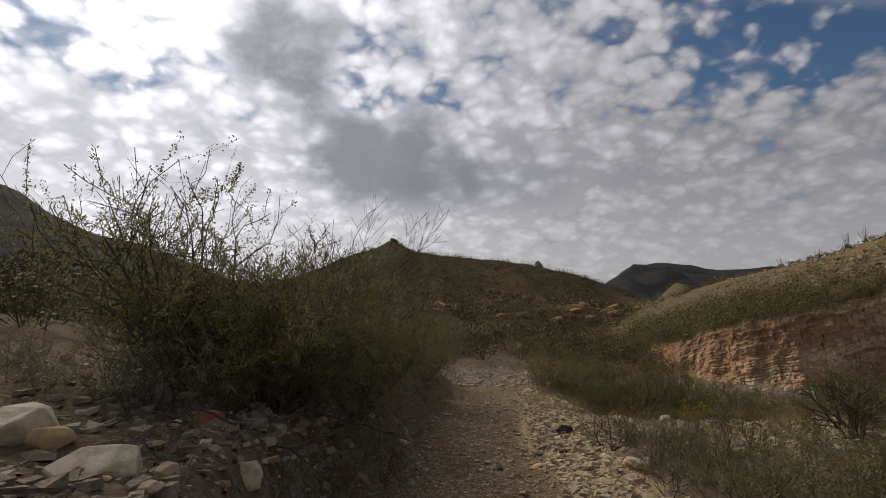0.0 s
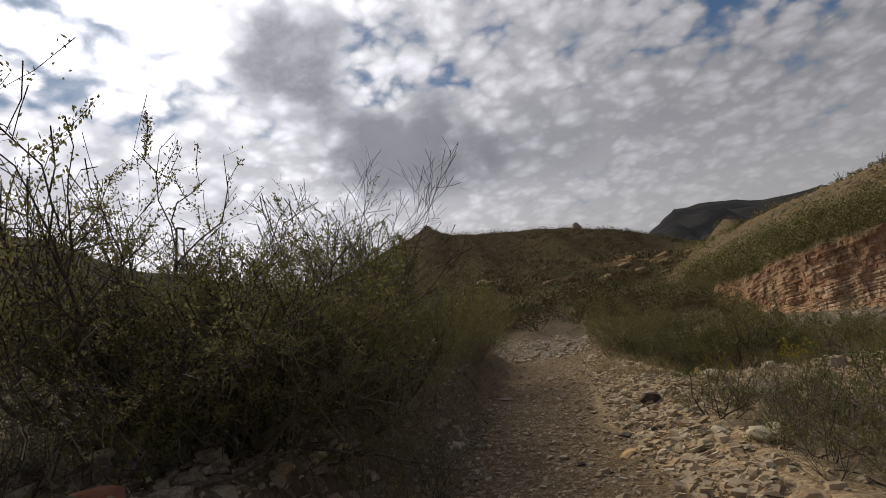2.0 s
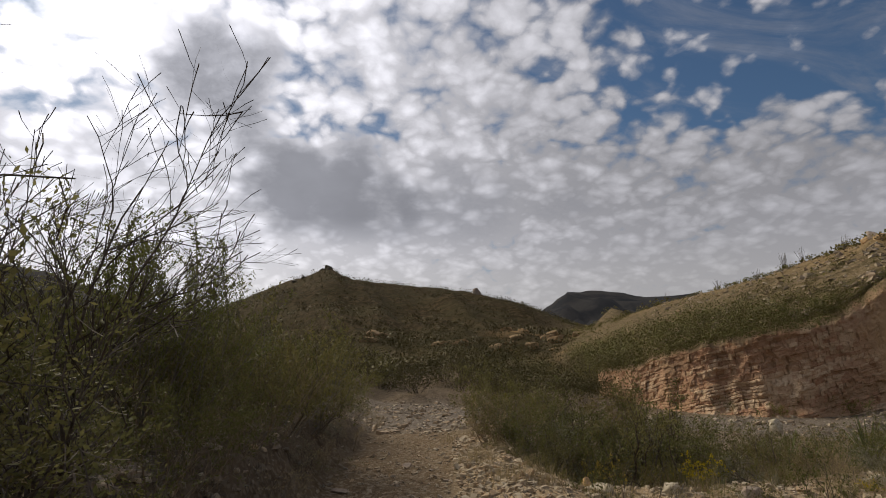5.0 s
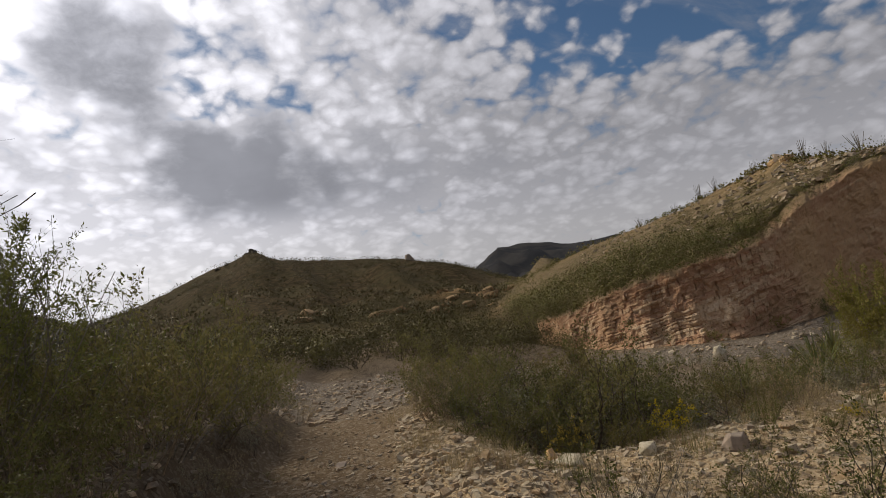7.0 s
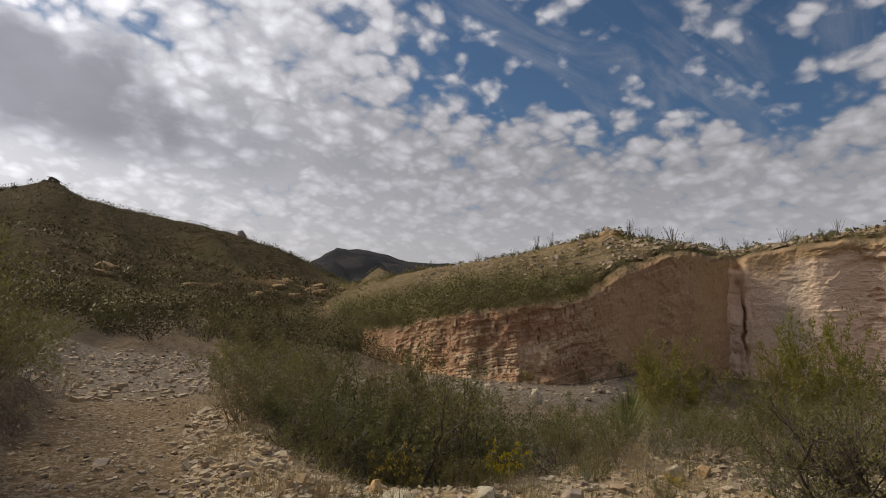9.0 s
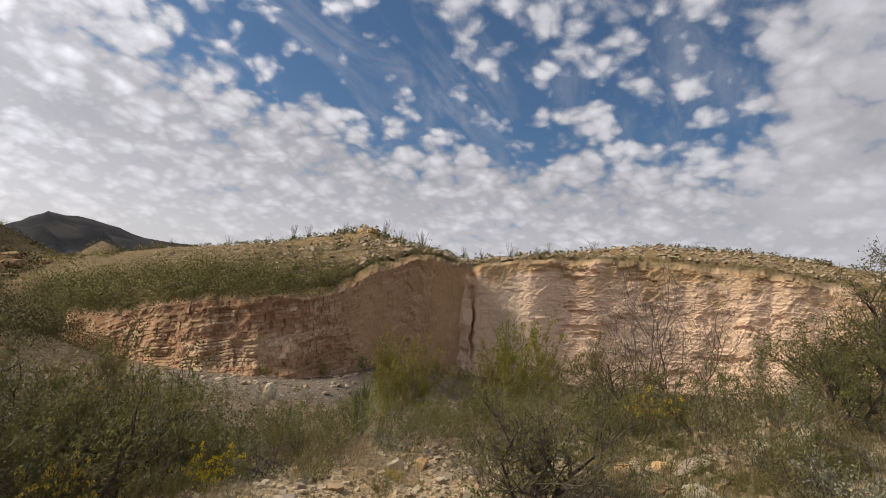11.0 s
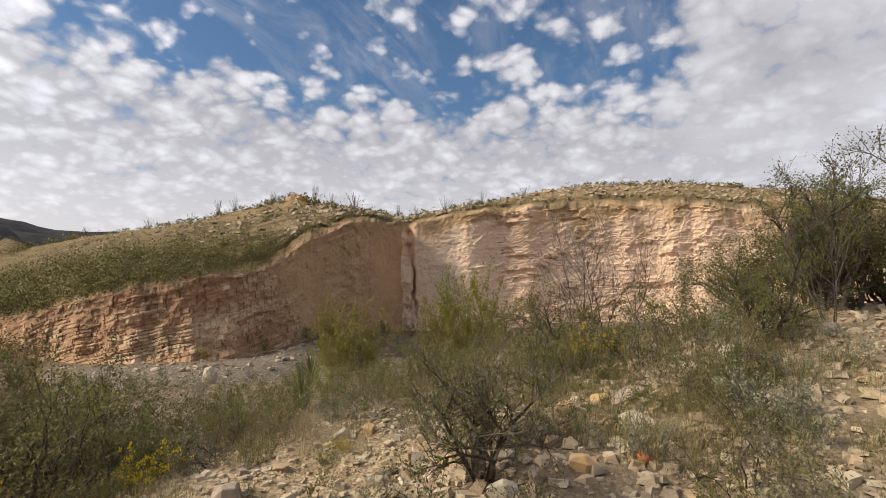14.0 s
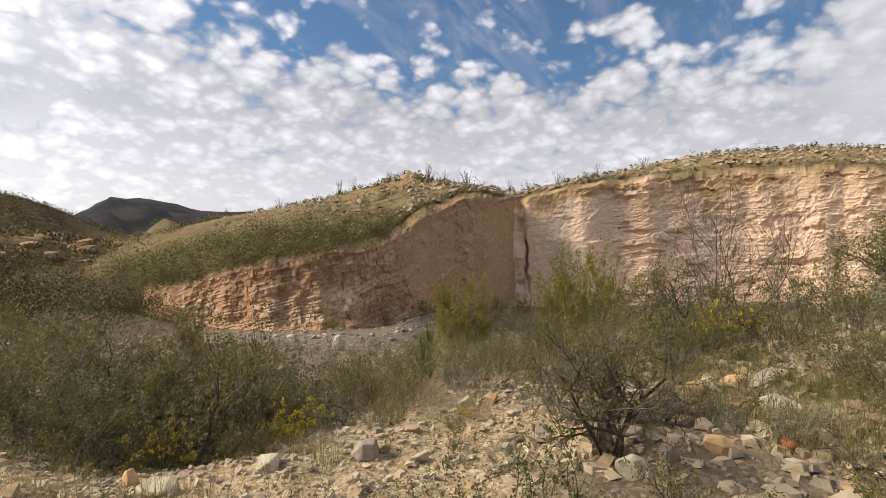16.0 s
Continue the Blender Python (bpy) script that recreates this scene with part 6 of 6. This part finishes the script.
zone_stones(20, lambda: (float(trail_x(9)) + rs.uniform(-0.7, 0.7), rs.uniform(5.0, 16.0)), 0.05, 0.12, "brown stone on the trail", "stones on the trail")
zone_stones(20, lambda: (rs.uniform(-3, 9), rs.uniform(24, 30)), 0.15, 0.45, "pale cobble in the dry wash", "stones in the wash")
zone_stones(14, lambda: (rs.uniform(10, 19), rs.uniform(15.5, 19.5)), 0.12, 0.35, "pale cobble in the dry wash", "stones in the wash")


def gravel(name, xs, ys, sizes, mat, label, seed):
    """Small stones past counting, each with its own corners."""
    g = np.random.default_rng(seed)
    base = np.array([(-1, -1, -1), (1, -1, -1), (1, 1, -1), (-1, 1, -1), (-1, -1, 1), (1, -1, 1), (1, 1, 1), (-1, 1, 1)], float) * 0.5
    quads = np.array([(0, 3, 2, 1), (4, 5, 6, 7), (0, 1, 5, 4), (1, 2, 6, 5), (2, 3, 7, 6), (3, 0, 4, 7)])
    n = len(xs)
    v = base[None] * np.stack([sizes, sizes * g.uniform(0.5, 1, n), sizes * g.uniform(0.22, 0.5, n)], 1)[:, None, :]
    v[:, 4:, :2] *= g.uniform(0.6, 0.95, (n, 1, 1))
    v = v + g.normal(0, 0.075, (n, 8, 3)) * sizes[:, None, None]
    a = g.uniform(0, 6.28, n)
    ca, sa = np.cos(a)[:, None], np.sin(a)[:, None]
    X = v[..., 0] * ca - v[..., 1] * sa + xs[:, None]
    Y = v[..., 0] * sa + v[..., 1] * ca + ys[:, None]
    Z = v[..., 2] + (v[..., 0] * g.normal(0, 0.25, n)[:, None]) + (land(xs, ys) + sizes * 0.10)[:, None]
    me = mesh_of(name, np.stack([X, Y, Z], -1).reshape(-1, 3), (np.arange(n)[:, None, None] * 8 + quads[None]).reshape(-1, 4), mat)
    return tagged(new(name, me), label, "gravel", kind="stuff")


g = np.random.default_rng(31)
ys = g.triangular(-4, 4, 17, 4400)
xs = trail_x(ys) + g.normal(0.15, 0.62, 4400)
gravel("trail_gravel", xs, ys, 0.016 + 0.055 * g.random(4400) ** 3, M_STONE, "loose gravel and chips on the trail", 32)
ys = g.uniform(4, 14, 3800)
xs = trail_x(ys) + 0.75 + np.abs(g.normal(0.25, np.interp(ys, [7, 9], [0.22, 0.6]), 3800))
gravel("shoulder_gravel", xs, ys, 0.025 + 0.085 * g.random(3800) ** 2.5, M_RUBBLE, "pale rubble along the trail shoulder", 33)
ys = 7.6 + 3.4 * g.random(4500)
xs = g.uniform(1.9, 7.2, 4500)
gravel("flat_gravel", xs, ys, 0.018 + 0.075 * g.random(4500) ** 3, M_RUBBLE, "pale gravel on the open ground", 34)
xs, ys = g.uniform(5.0, 12.5, 4200), g.uniform(3.8, 8.4, 4200)
gravel("rise_rubble", xs, ys, 0.03 + 0.13 * g.random(4200) ** 3, M_RUBBLE, "pale rubble on the stony rise", 35)
ys = -3.5 + 15.5 * g.beta(1.7, 2.4, 5200)
xs = trail_x(ys) - 0.75 - np.abs(g.normal(0, 1.1, 5200))
gravel("bank_gravel", xs, ys, 0.018 + 0.095 * g.random(5200) ** 3.2, M_BANK, "gravel and chips on the bank", 36)
xs, ys = g.uniform(-6, 22, 5000), g.uniform(13, 31, 5000)
k = wash_dist(xs, ys) < 3.3
gravel("wash_gravel", xs[k], ys[k], 0.05 + 0.16 * g.random(k.sum()) ** 2.5, M_STONE, "cobbles and gravel in the dry wash", 37)

xs, ys = g.uniform(-1.8, 4.6, 1900), 15 + 13 * g.random(1900)
gravel("wash_mouth_gravel", xs, ys, 0.03 + 0.16 * g.random(1900) ** 3, M_STONE, "grey gravel where the trail meets the wash", 39)
az = g.uniform(27, 108, 2600)
foot, top = np.interp(az, HILL_AZ, FOOT_R), np.interp(az, HILL_AZ, RIDGE_R)
r = foot + 1.7 + (top - foot - 1.4) * g.random(2600)
gravel("hill_rubble", EYE[0] + r * np.sin(np.radians(az)), EYE[1] + r * np.cos(np.radians(az)), 0.08 + 0.30 * g.random(2600) ** 2.5, M_STONE, "pale broken rocks scattered over the hill", 38)
for a, back, s, k in [(46.9, -0.6, 0.85, "grey"), (46.4, -0.8, 0.6, "ochre"), (47.5, -0.9, 0.7, "ochre"), (54.6, -1.0, 0.6, "grey"), (49.5, -1.6, 0.6, "grey"), (44.2, -2.5, 0.6, "grey")]:
    d = np.interp(a, HILL_AZ, RIDGE_R) + back
    stone(EYE[0] + d * math.sin(radians(a)), EYE[1] + d * math.cos(radians(a)), s, BIG[k][int(a) % 3], "weathered rock outcrop on the hill top", "outcrop", tilt=14, sink=0.50, aspect=(1.3, 0.9, 1.2), group="rock outcrops on the hill")

# dead sticks on the bank
for i in range(40):
    g = np.random.default_rng(500 + i)
    lines = []
    grow(g, np.zeros(3), np.array([1.0, 0, 0.08]), g.uniform(0.35, 0.8), 0.010, 0, dict(segs=[6, 4], wander=0.12, up=0.0, levels=2, kids=[3], angle=(0.4, 0.9), ratio=(0.3, 0.5), tip=0.002), lines)
    x, y = -0.75 - abs(g.normal(0, 0.6)), (g.uniform(1.6, 8.5) if i < 20 else g.uniform(1.7, 3.4))
    ob = new("stick", mesh_of("stick", *tubes(lines, 4), B_DARK if i % 3 else B_GREY))
    ob.matrix_basis = pose(x, y, spot(x, y) + 0.02, g.uniform(-20, 20), g.uniform(-12, 12), g.uniform(0, 360))
    tagged(ob, "dead dry stick lying on the bank", "stick", "dead sticks on the bank")
